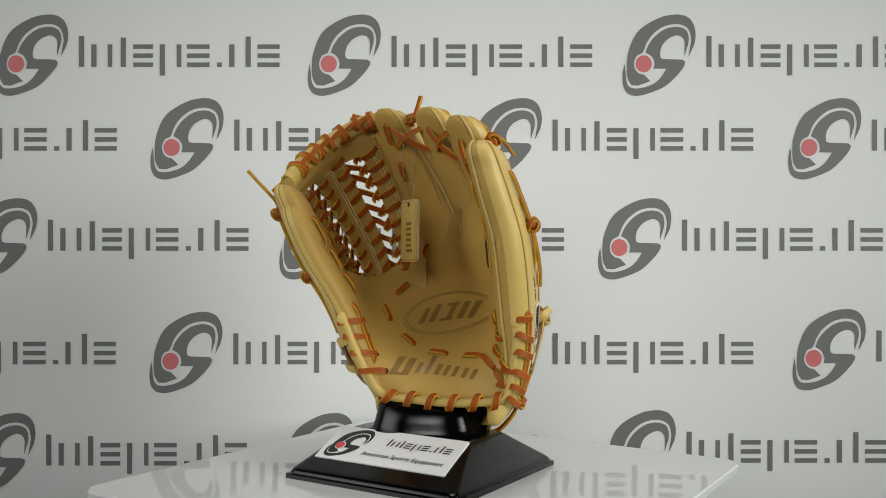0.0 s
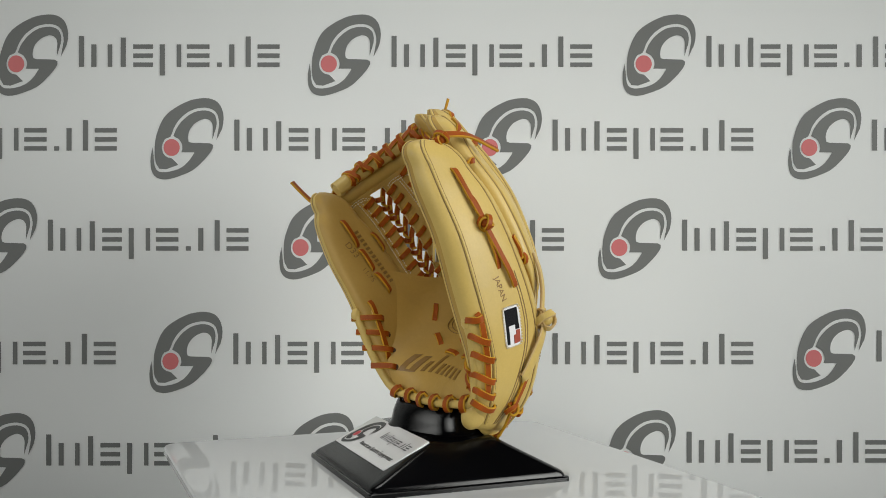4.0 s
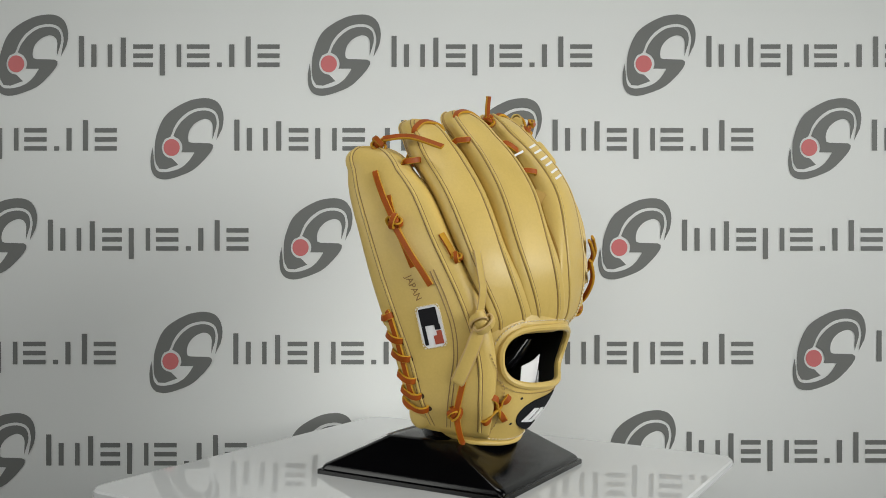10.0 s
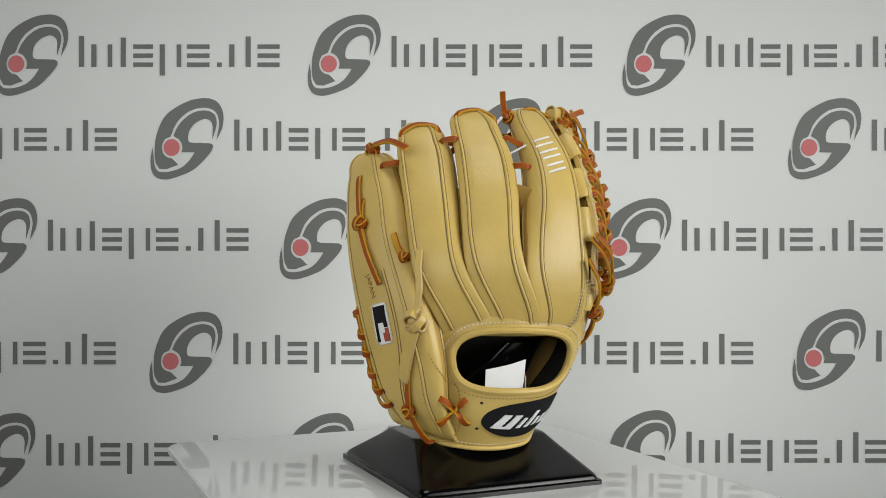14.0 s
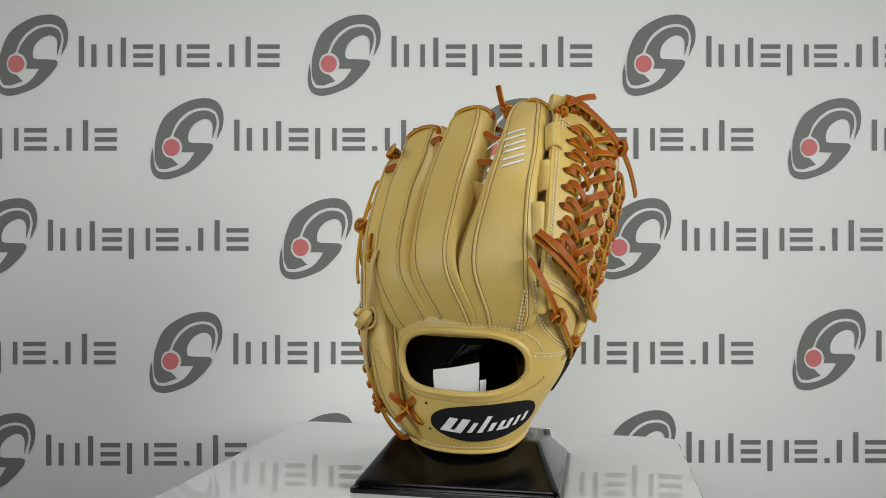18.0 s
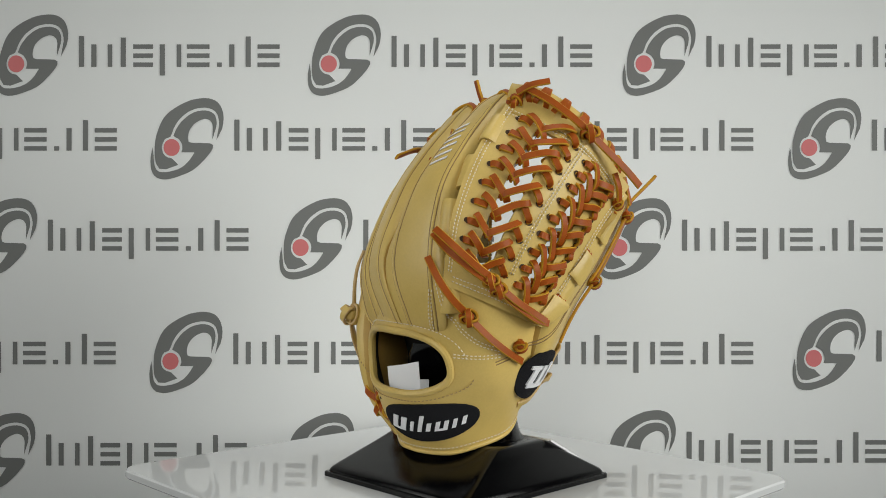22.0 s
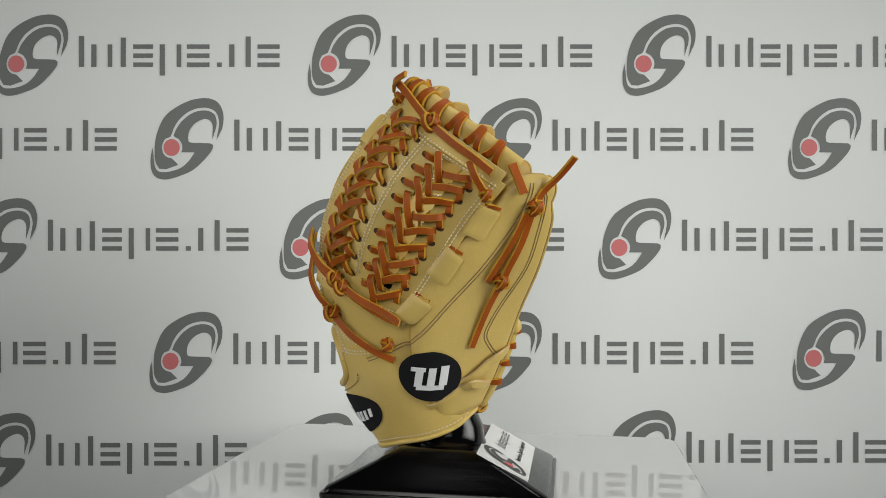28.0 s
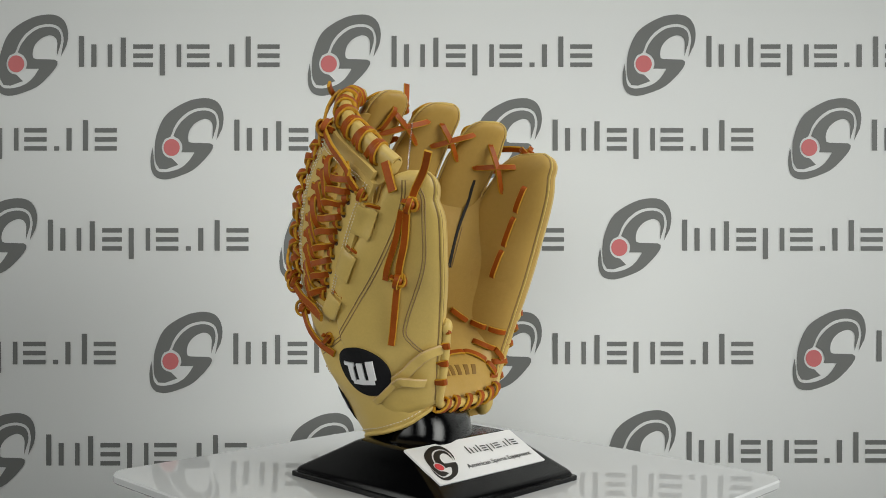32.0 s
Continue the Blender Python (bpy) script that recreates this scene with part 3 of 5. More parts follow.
def build_web(thing):
    # pocket side in the browner palm leather, which also stands in for shade there
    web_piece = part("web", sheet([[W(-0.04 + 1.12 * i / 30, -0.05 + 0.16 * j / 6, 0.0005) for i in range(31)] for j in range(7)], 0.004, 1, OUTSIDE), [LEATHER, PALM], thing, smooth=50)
    for a0, a1, b1 in ((-0.03, 0.222, 1.0), (0.370, 0.698, 1.0), (0.835, 1.08, 1.0)):
        rows = [[W(a0 + (a1 - a0) * i / 12, 0.02 + (b1 - 0.02) * b / 24) for i in range(13)] for b in range(25)]
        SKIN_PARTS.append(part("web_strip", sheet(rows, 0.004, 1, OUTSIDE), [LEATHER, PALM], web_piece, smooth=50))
    # band across the web's top, under the bar, and the fold that joins its foot to the palm
    rows = [[W(0.10 + 0.94 * i / 24, 0.925 + 0.14 * j / 6, -0.0002) for i in range(25)] for j in range(7)]
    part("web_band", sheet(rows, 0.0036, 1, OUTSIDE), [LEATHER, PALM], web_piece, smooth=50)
    edge = spline([U(*palm_point(i, 6)) for i in range(4, 8)], 31)
    rows = []
    for i in range(15):
        p, q = edge[8 + i], W(0.08 + 0.62 * i / 14, 0.09, -0.0046)
        rows.append(spline([p - Vector((0, 0, 0.004)), p, p.lerp(q, 0.5) - Vector((0, 0, 0.003)), q], 8))
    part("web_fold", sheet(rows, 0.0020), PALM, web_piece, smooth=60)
    # lining between the index finger and the web
    side = spline([U(*q[1]) for q in FINGERS["index"][0][1:]], 25)
    rows = []
    for p in side:
        b = min(range(101), key=lambda k: abs(web(0.03, k / 100).z * UNIT - p.z)) / 100
        w = W(0.06, b, -0.0045)
        q = p + Vector((-0.010, -0.012, 0.0))
        rows.append(spline([p + Vector((0.004, -0.016, 0)), q, (q + w) / 2, w], 7))
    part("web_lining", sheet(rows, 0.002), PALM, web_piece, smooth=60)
    # folded bar along the top
    line = spline([U(*p) for p in BAR], 30)
    rings = []
    for i, p in enumerate(line):
        t = (line[min(i + 1, 29)] - line[max(i - 1, 0)]).normalized()
        out = Vector((-0.45, 0.85, 0.0))
        out = (out - t * out.dot(t)).normalized()
        down = t.cross(out).normalized()
        if down.z > 0:
            down = -down
        ring = []
        for k in range(16):
            f = 2 * math.pi * k / 16
            ring.append(p + out * (0.0045 * math.copysign(abs(math.cos(f)) ** 0.8, math.cos(f))) + down * (0.0010 + 0.0066 * math.copysign(abs(math.sin(f)) ** 0.8, math.sin(f))))
        rings.append(ring)
    part("web_bar", loft(rings), LEATHER, web_piece, smooth=60)
    # flap of the web that runs up over the bar's outer face
    rows = []
    for i, p in enumerate(line):
        a = -0.01 + 1.07 * i / 29
        t = (line[min(i + 1, 29)] - line[max(i - 1, 0)]).normalized()
        out = Vector((-0.45, 0.85, 0.0))
        out = (out - t * out.dot(t)).normalized()
        up = -t.cross(out).normalized()
        up = -up if up.z < 0 else up
        foot = W(a, 0.955, 0.0008)
        rows.append(spline([foot, foot.lerp(p + out * 0.0062 - up * 0.012, 0.6), p + out * 0.0062 - up * 0.006, p + out * 0.0056 + up * 0.003, p + out * 0.0030 + up * 0.0080,
                            p - out * 0.0030 + up * 0.0080, p - out * 0.0058 + up * 0.003, p - out * 0.0058 - up * 0.001, p - out * 0.0046 - up * 0.004], 25))
    part("web_flap", sheet(rows, 0.0016, 0, OUTSIDE), LEATHER, web_piece, smooth=70)
    # herringbone lacing in both windows: stubs out of the holes, a steep lace and a crossing one in each row
    for a0, left in ((0.10, True), (0.62, False)):
        for k in range(9):
            b = (0.125 if left else 0.10) + (0.1015 if left else 0.098) * k
            up = web_normal(a0 + 0.2, b)
            wob = 0.010 * math.sin(2.3 * k + a0 * 9)
            bow = 0.001 * math.sin(1.7 * k)
            if left:
                runs = (((a0 + 0.03, b + 0.045), (a0 + 0.11, b + 0.0 + wob), (a0 + 0.19, b - 0.052), 0.0045), ((a0 + 0.14, b - 0.045), (a0 + 0.25, b + 0.022 + wob), (a0 + 0.335, b + 0.072), 0.0068),
                        ((a0 + 0.315, b + 0.045), (a0 + 0.35, b + 0.02), (a0 + 0.392, b - 0.008), 0.0032), ((a0 - 0.005, b), (a0 + 0.035, b - 0.001), (a0 + 0.08, b - 0.004), 0.0022))
            else:
                runs = (((a0 + 0.045, b + 0.055), (a0 + 0.11, b - 0.02 + wob), (a0 + 0.165, b - 0.105), 0.0048), ((a0 + 0.14, b - 0.045), (a0 + 0.215, b - 0.002 + wob), (a0 + 0.295, b + 0.033), 0.0068),
                        ((a0 + 0.275, b + 0.025), (a0 + 0.292, b - 0.003), (a0 + 0.308, b - 0.034), 0.0034), ((a0 - 0.005, b), (a0 + 0.03, b + 0.003), (a0 + 0.065, b + 0.006), 0.0022))
            for j, (p, q, r, h) in enumerate(runs):
                ends = (-0.002, -0.002) if j < 2 else (-0.003, 0.001)
                if j == 2:
                    ends = (0.001, -0.003)
                e0 = Vector(p).lerp(Vector(q), 0.22)
                e1 = Vector(r).lerp(Vector(q), 0.22)
                lace([W(*p, ends[0]), W(*e0, h * 0.75), W(*q, h + bow), W(*e1, h * 0.75), W(*r, ends[1])], up, web_piece, "web_lace", w=0.0059, n=16, twist=0.45 * math.sin(2.1 * k + 1.3 * j))
            # the same laces where they come through on the pocket side
            for (p, r) in (((a0 - 0.012, b + 0.004), (a0 + (0.128 if left else 0.084), b - 0.034)), ((a0 + (0.40 if left else 0.315), b - (0.012 if left else 0.038)), (a0 + (0.262 if left else 0.208), b + (0.032 if left else 0.0)))):
                m1 = ((p[0] + r[0]) / 2, (p[1] + r[1]) / 2)
                lace([W(*p, -0.0025), W(p[0] * 0.85 + r[0] * 0.15, p[1] * 0.85 + r[1] * 0.15, -0.0056), W(*m1, -0.0066), W(p[0] * 0.15 + r[0] * 0.85, p[1] * 0.15 + r[1] * 0.85, -0.0056), W(*r, -0.0025)], -up, web_piece, "web_lace", w=0.0059, n=12)
            # flat dark discs paint the shaded holes at the lace ends
            for aa, bb in ((a0 - 0.008, b), (a0 + (0.395 if left else 0.31), b - (0.012 if left else 0.038))):
                bm = bmesh.new()
                c, n = W(aa, bb, 0.0004), web_normal(aa, bb)
                sx = (W(aa + 0.02, bb) - W(aa, bb)).normalized()
                sy = n.cross(sx)
                bm.faces.new([bm.verts.new(c + sx * 0.0034 * math.cos(f) + sy * 0.0026 * math.sin(f)) for f in [2 * math.pi * i / 12 for i in range(12)]])
                part("lace_hole", bm, HOLE_SHADE, web_piece, smooth=0)
    for p, r in (((0.15, 0.075), (0.27, 0.060)), ((0.205, 0.005), (0.215, 0.125))):
        lace([W(*p, -0.003), W(p[0] * 0.85 + r[0] * 0.15, p[1] * 0.85 + r[1] * 0.15, -0.006), W(p[0] * 0.15 + r[0] * 0.85, p[1] * 0.15 + r[1] * 0.85, -0.0068), W(*r, -0.003)], -web_normal(0.2, 0.06), web_piece, "web_lace", w=0.0059)
    SKIN_PARTS.append(web_piece)
    return web_piece




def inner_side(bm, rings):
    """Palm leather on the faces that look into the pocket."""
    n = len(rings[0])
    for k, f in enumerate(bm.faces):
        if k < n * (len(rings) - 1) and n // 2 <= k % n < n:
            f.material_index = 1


def wrap_skin():
    """The glove's finished surface, on which the small parts are laid."""
    vs, fs = [], []
    for ob in SKIN_PARTS:
        k = len(vs)
        vs += [v.co.copy() for v in ob.data.vertices]
        fs += [[k + i for i in p.vertices] for p in ob.data.polygons]
    SKIN.append(BVHTree.FromPolygons(vs, fs))


def on(p, lift=0.0):
    """The nearest place on the glove to p (plan units), lifted off it in metres, and the normal there."""
    q = U(*p)
    place, normal, _, _ = SKIN[0].find_nearest(q)
    if normal.dot(q - place) < -1e-5 and (q - place).length > 0.002:
        normal = normal if normal.dot(place - MID * UNIT) > 0 else normal
    return place + normal * lift, normal


def lace_on(points, parent, lifts=None, w=LW, name="lace", mats=None, th=LT, raise_by=0.0016):
    """A lace laid on the glove through the points, its ends pushed into their holes."""
    lifts = lifts or [-0.003] + [raise_by] * (len(points) - 2) + [-0.003]
    if len(points) == 2:
        points = [points[0], tuple(Vector(points[0]).lerp(Vector(points[1]), 0.12)), tuple(Vector(points[0]).lerp(Vector(points[1]), 0.5)), tuple(Vector(points[0]).lerp(Vector(points[1]), 0.88)), points[1]]
        lifts = [-0.003, raise_by * 0.9, raise_by * 1.5, raise_by * 0.9, -0.003]
    got = [on(p, h) for p, h in zip(points, lifts)]
    n = 6 * len(points)
    bm = bmesh.new()
    strap(bm, spline([g[0] for g in got], n), spline([g[1] for g in got], n), w, th)
    bmesh.ops.recalc_face_normals(bm, faces=bm.faces)
    return part(name, bm, mats or [LACE, LACE_EDGE], parent)


def free(points, parent, normal, w=LW, name="lace_tail", mats=None, th=LT, twist=0.0):
    """A loose lace end in the air."""
    bm = bmesh.new()
    strap(bm, spline([U(*p) for p in points], 5 * len(points)), Vector(normal), w, th, twist)
    bmesh.ops.recalc_face_normals(bm, faces=bm.faces)
    return part(name, bm, mats or [LACE, LACE_EDGE], parent)


def knot_on(p, parent, axis=(0, 0, 1), r=0.0058, lift=0.003):
    q, n = on(p, lift)
    return knot(q, Vector(axis), parent, r)


def seam_on(points, parent, gap):
    """A pair of thin dark cords along the points, laid on the glove: a seam's groove shade as colour."""
    line = [v / UNIT for v in spline([U(*p) for p in points], 10 * len(points))]
    got = [on(tuple(v), 0.0) for v in line]
    for side in (-0.5, 0.5):
        bm = bmesh.new()
        q = []
        for k, g in enumerate(got):
            t = (got[min(k + 1, len(got) - 1)][0] - got[max(k - 1, 0)][0]).normalized()
            q.append(on(tuple((g[0] + g[1].cross(t) * gap * side) / UNIT), 0.0001)[0])
        cord(bm, q, 0.0005, 5)
        part("seam", bm, SEAM_SHADE, parent)


def press_on(ob, lift=0.0003):
    """Lays flat letters down on the glove's skin."""
    m = ob.matrix_basis.copy()
    back, n = m.inverted(), m.to_3x3() @ Vector((0, 0, 1))
    for v in ob.data.vertices:
        p = m @ v.co
        hit = SKIN[0].ray_cast(p + n * 0.02, -n, 0.05)[0]
        if hit is not None:
            v.co = back @ (hit + n * (lift if v.co.z > 0 else -0.0004))


class Spot:
    """A flat chart laid on the glove: centre, two axes (plan units), and the way in which it is pressed on."""

    def __init__(self, c, ux, uy, press=False):
        self.press = press
        self.c, self.ux, self.uy = U(*c), Vector(ux) * UNIT, Vector(uy) * UNIT
        self.n = on(c)[1]
        flat = self.ux.cross(self.uy).normalized()
        self.n = flat if flat.dot(self.n) > 0 else -flat
        rows, heights = [], []
        for i in range(9):
            for j in range(9):
                u, v = -1 + i / 4, -1 + j / 4
                if u * u + v * v > 1.3:
                    continue
                p = self.c + self.ux * u + self.uy * v
                hit = SKIN[0].ray_cast(p + self.n * 0.02, -self.n, 0.045)[0]
                if hit is not None:
                    rows.append((1, u, v, u * u, u * v, v * v))
                    heights.append((hit - p).dot(self.n))
        self.fit = np.linalg.lstsq(np.array(rows), np.array(heights), rcond=None)[0]
        self.over = max(0.0, float(np.quantile(np.array(heights) - np.array(rows) @ self.fit, 0.85)))

    def at(self, u, v, lift=0.0):
        p = self.c + self.ux * u + self.uy * v
        if self.press:
            hit, nn, _, _ = SKIN[0].ray_cast(p + self.n * 0.05, -self.n, 0.12)
            if hit is not None:
                return hit + (nn if nn.dot(self.n) > 0 else -nn) * lift
        h = float(np.dot(self.fit, (1, u, v, u * u, u * v, v * v)))
        return p + self.n * (h + lift + self.over)

    def disc(self, name, mats, parent, rings=8, n=48, lift=0.0008, power=1.0, rim=0.0006, label=""):
        rows = []
        for j in range(rings + 1):
            r = max(0.01, j / rings)
            rows.append([self.at(r * math.copysign(abs(math.cos(f)) ** power, math.cos(f)), r * math.copysign(abs(math.sin(f)) ** power, math.sin(f)), lift) for f in [2 * math.pi * k / n for k in range(n)]])
        rows.append([p - self.n * (lift + rim) for p in rows[-1]])
        bm = bmesh.new()
        vs = grid_faces(bm, rows, wrap=True)
        bm.faces.new(vs[0])
        bmesh.ops.recalc_face_normals(bm, faces=bm.faces)
        return part(name, bm, mats, parent, label, smooth=40)

    def line(self, name, pts, width, mat, parent, lift=0.0012, th=0.0008, closed=False, label=""):
        """A raised or pressed band along a polyline of chart places."""
        bm = bmesh.new()
        q = [self.at(u, v, lift) for u, v in pts]
        strap(bm, q, self.n, width, th)
        for f in bm.faces:
            f.material_index = 0
        bmesh.ops.recalc_face_normals(bm, faces=bm.faces)
        return part(name, bm, mat, parent, label, smooth=40)

    def bars(self, name, bars, mat, parent, lift=0.0012, lean=0.0, label="", n=5):
        """Plain slanting bars (u0, u1, v0, v1) on the chart, one mesh."""
        for u0, u1, v0, v1 in bars:
            bm = bmesh.new()
            rows = [[self.at(u + lean * v, v, lift) for u in (u0, (u0 + u1) / 2, u1)] for v in [v0 + (v1 - v0) * k / n for k in range(n + 1)]]
            top = grid_faces(bm, rows)
            ring = [r[0] for r in rows] + rows[-1][1:] + [r[-1] for r in rows[-2::-1]] + [rows[0][1]]
            low = [bm.verts.new(p - self.n * (lift + 0.0005)) for p in ring]
            tops = [r[0] for r in top] + top[-1][1:] + [r[-1] for r in top[-2::-1]] + [top[0][1]]
            for k in range(len(low)):
                j = (k + 1) % len(low)
                bm.faces.new((tops[k], tops[j], low[j], low[k]))
            bmesh.ops.recalc_face_normals(bm, faces=bm.faces)
            part(name, bm, mat, parent, label, smooth=40)


def tab_loop(c, ux, uy, parent, rise=0.0070, crown=0.0030):
    """A rolled leather loop that bridges finger and web."""
    ux, uy = Vector(ux) * UNIT, Vector(uy) * UNIT
    n = ux.cross(uy).normalized()
    n = n if n.dot(U(*c) - MID * UNIT) > 0 else -n
    rows = []
    for j in range(13):
        v = -1 + j / 6
        soft = 0.0011 * max(0.0, abs(v) - 0.75) / 0.25
        rows.append([U(*c) + ux * u * 0.88 + uy * v + n * (crown - rise * abs(u) ** 2.4 - soft) for u in [-1 + i / 7 for i in range(15)]])
    return part("web_tab", sheet(rows, 0.0032, toward=U(*c) + n), LEATHER, parent, smooth=70)


def flat_tab(c, ux, uy, parent):
    """A thick leather tab that lies on the thumb and bends in under the web's edge."""
    spot, rows = Spot(c, ux, uy), []
    for j in range(13):
        v = -1 + j / 6
        worn = 0.0010 * max(0.0, abs(v) - 0.8) / 0.2
        rows.append([spot.at(u, v * (1 - 0.10 * max(0.0, u) ** 6), 0.0044 - worn - 0.0008 * max(0.0, u) ** 8 - 0.0042 * max(0.0, -u - 0.35) ** 2) for u in [-1 + i / 7 for i in range(15)]])
    return part("web_tab", sheet(rows, 0.0038, toward=spot.c + spot.n), LEATHER, parent, smooth=50)


ROLL = [(0.067, -0.065, 0.176), (0.069, -0.054, 0.140), (0.066, -0.045, 0.108), (0.058, -0.041, 0.088), (0.030, -0.037, 0.083), (-0.003, -0.027, 0.081), (-0.040, -0.013, 0.082),
        (-0.072, -0.007, 0.087), (-0.090, -0.013, 0.112), (-0.104, -0.019, 0.142), (-0.116, -0.023, 0.172)]


def dress(thing, web_piece):
    """All that is sewn, laced, stamped and printed on the glove."""
    # rolled heel edge with whip lacing
    line = even(spline([U(*p) for p in ROLL], 120), 120)
    bm = bmesh.new()
    cord(bm, line, 0.0040, 10)
    part("heel_roll", bm, LEATHER, thing, smooth=60)
    for q in (line[0], line[-1]):
        bm = bmesh.new()
        bmesh.ops.create_icosphere(bm, subdivisions=3, radius=0.0047, matrix=Matrix.Translation(q - Vector((0, 0, 0.003))) @ Matrix.Diagonal((1, 1, 1.5, 1)))
        part("roll_end", bm, LEATHER, thing, smooth=80)
    mid = U(-0.01, 0.05, 0.13)
    low = [i for i, p in enumerate(line) if p.z < 0.0905 * UNIT]
    for k in range(6):
        i = low[4] + int(k * (low[-1] - low[0] - 8) / 5)
        p, t = line[i], (line[i + 1] - line[i - 1]).normalized()
        out = p - mid
        out = (out - t * out.dot(t)).normalized()
        up = t.cross(out).normalized()
        if up.z < 0:
            up = -up
        pts, nor = [], []
        for j in range(11):
            f = radians(-110 + 250 * j / 10)
            pts.append(p + (math.cos(f) * out + math.sin(f) * up * 1.35) * (0.0056 if 0 < j < 10 else 0.0030) - t * (0.0064 + 0.0008 * math.sin(3 * k)) * (j / 5 - 1))
            nor.append(math.cos(f) * out + math.sin(f) * up)
        bm = bmesh.new()
        strap(bm, pts, nor, LW * 1.2, LT)
        bmesh.ops.recalc_face_normals(bm, faces=bm.faces)
        part("whip_lace", bm, [LACE, LACE_EDGE], thing)
    # ladder lacing up both sides of the heel: a long lace under short rungs that go over the rolled edge
    lace_on([(0.080, -0.066, 0.181), (0.083, -0.063, 0.175), (0.084, -0.057, 0.157), (0.084, -0.051, 0.137), (0.081, -0.045, 0.117), (0.078, -0.040, 0.099), (0.074, -0.036, 0.092)], thing, [0.0, 0.0016, 0.0012, 0.0012, 0.0012, 0.0012, -0.003])
    lace_on([(-0.104, -0.012, 0.186), (-0.100, -0.010, 0.179), (-0.094, -0.008, 0.160), (-0.089, -0.006, 0.144), (-0.083, -0.005, 0.125), (-0.080, -0.004, 0.118)], thing, [0.0, 0.0016, 0.0012, 0.0012, 0.0012, -0.003])
    rungs = [((0.084, -0.061, 0.177), (0.076, -0.070, 0.171)), ((0.086, -0.050, 0.151), (0.076, -0.067, 0.155)), ((0.086, -0.042, 0.133), (0.076, -0.061, 0.137)), ((0.083, -0.036, 0.111), (0.072, -0.055, 0.115)),
             ((0.079, -0.030, 0.095), (0.070, -0.049, 0.100)), ((0.074, -0.022, 0.082), (0.064, -0.042, 0.084)), ((-0.093, -0.002, 0.166), (-0.109, -0.021, 0.167)), ((-0.088, 0.003, 0.147), (-0.103, -0.019, 0.152)),
             ((-0.080, 0.002, 0.129), (-0.095, -0.015, 0.133)), ((-0.069, -0.006, 0.111), (-0.086, -0.012, 0.113))]
    for hole, edge in rungs:
        e = min(line, key=lambda p: (p - U(*edge)).length)
        away = e - mid
        away.z *= 0.2
        away.normalize()
        back = Vector((-0.012, 0.010, 0.0)) if hole[0] > 0 else Vector((-0.002, 0.014, 0.0))
        got = [on(hole, -0.003), on(tuple(Vector(hole).lerp(e / UNIT, 0.12)), 0.0030), on(tuple(Vector(hole).lerp(e / UNIT, 0.5)), 0.0036), (e + away * 0.0058, away), on(tuple(e / UNIT + back * 0.6), 0.0024), on(tuple(e / UNIT + back), -0.003)]
        if hole[0] < 0:
            n = Vector((0.55, -0.80, 0.25)).normalized()
            got[:3] = [(U(*hole) - n * 0.003, n), (U(*hole).lerp(e, 0.12) + n * 0.0030, n), (U(*hole).lerp(e, 0.55) + n * 0.0042, n)]
        lace([g[0] for g in got], [g[1] for g in got], thing, "whip_lace", w=LW * 1.1, n=30)
        # the rung's hole: a flat disc in the colour of its shade
        place, normal = on(hole, 0.0004)
        side = normal.orthogonal().normalized()
        bm = bmesh.new()
        bm.faces.new([bm.verts.new(place + 0.0030 * (math.cos(f) * side + math.sin(f) * normal.cross(side))) for f in [2 * math.pi * q / 12 for q in range(12)]])
        part("lace_hole", bm, HOLE_SHADE, thing, smooth=0)
    # padded lower end of the heel
    bm = bmesh.new()
    bmesh.ops.create_icosphere(bm, subdivisions=4, radius=1.0, matrix=Matrix.Translation(U(0.054, -0.028, 0.076)) @ pose(0, 0, 0, -14, 14, -25) @ Matrix.Diagonal((0.0090, 0.0120, 0.0165, 1)))
    part("heel_pad", bm, LEATHER, thing, smooth=80)
    # short laces: palm and heel, then fingers and thumb
    for a, b in (((-0.055, 0.053, 0.147), (-0.039, 0.040, 0.136)), ((-0.023, 0.029, 0.130), (-0.001, 0.019, 0.128)), ((0.016, 0.006, 0.128), (0.036, -0.010, 0.129)),
                 ((-0.065, 0.111, 0.191), (-0.051, 0.130, 0.206)), ((-0.081, 0.086, 0.180), (-0.069, 0.067, 0.161)), ((-0.038, 0.130, 0.232), (-0.030, 0.117, 0.252)),
                 ((-0.077, 0.043, 0.391), (-0.069, 0.064, 0.368)), ((-0.061, 0.077, 0.350), (-0.054, 0.092, 0.328)), ((0.021, -0.079, 0.317), (0.029, -0.066, 0.287)),
                 ((0.030, -0.065, 0.283), (0.038, -0.051, 0.249)), ((0.039, -0.050, 0.246), (0.046, -0.038, 0.214)), ((0.051, 0.015, 0.190), (0.049, 0.011, 0.209))):
        lace_on([a, b], thing)
    for a, b in (((0.053, 0.009, 0.177), (0.052, -0.010, 0.164)), ((0.052, -0.014, 0.163), (0.052, -0.032, 0.157)), ((0.052, -0.035, 0.156), (0.052, -0.056, 0.151)),
                 ((0.050, -0.017, 0.142), (0.052, -0.043, 0.132)), ((0.052, -0.044, 0.132), (0.058, -0.056, 0.118)), ((0.036, -0.008, 0.130), (0.050, -0.033, 0.119)),
                 ((0.050, -0.034, 0.118), (0.057, -0.046, 0.104)), ((-0.149, -0.011, 0.282), (-0.129, 0.002, 0.251)), ((-0.128, 0.003, 0.249), (-0.116, 0.014, 0.223)),
                 ((-0.115, 0.015, 0.221), (-0.103, 0.028, 0.196)), ((-0.144, 0.034, 0.266), (-0.134, 0.048, 0.244)), ((-0.122, 0.055, 0.215), (-0.108, 0.066, 0.195))):
        lace_on([a, b], thing)
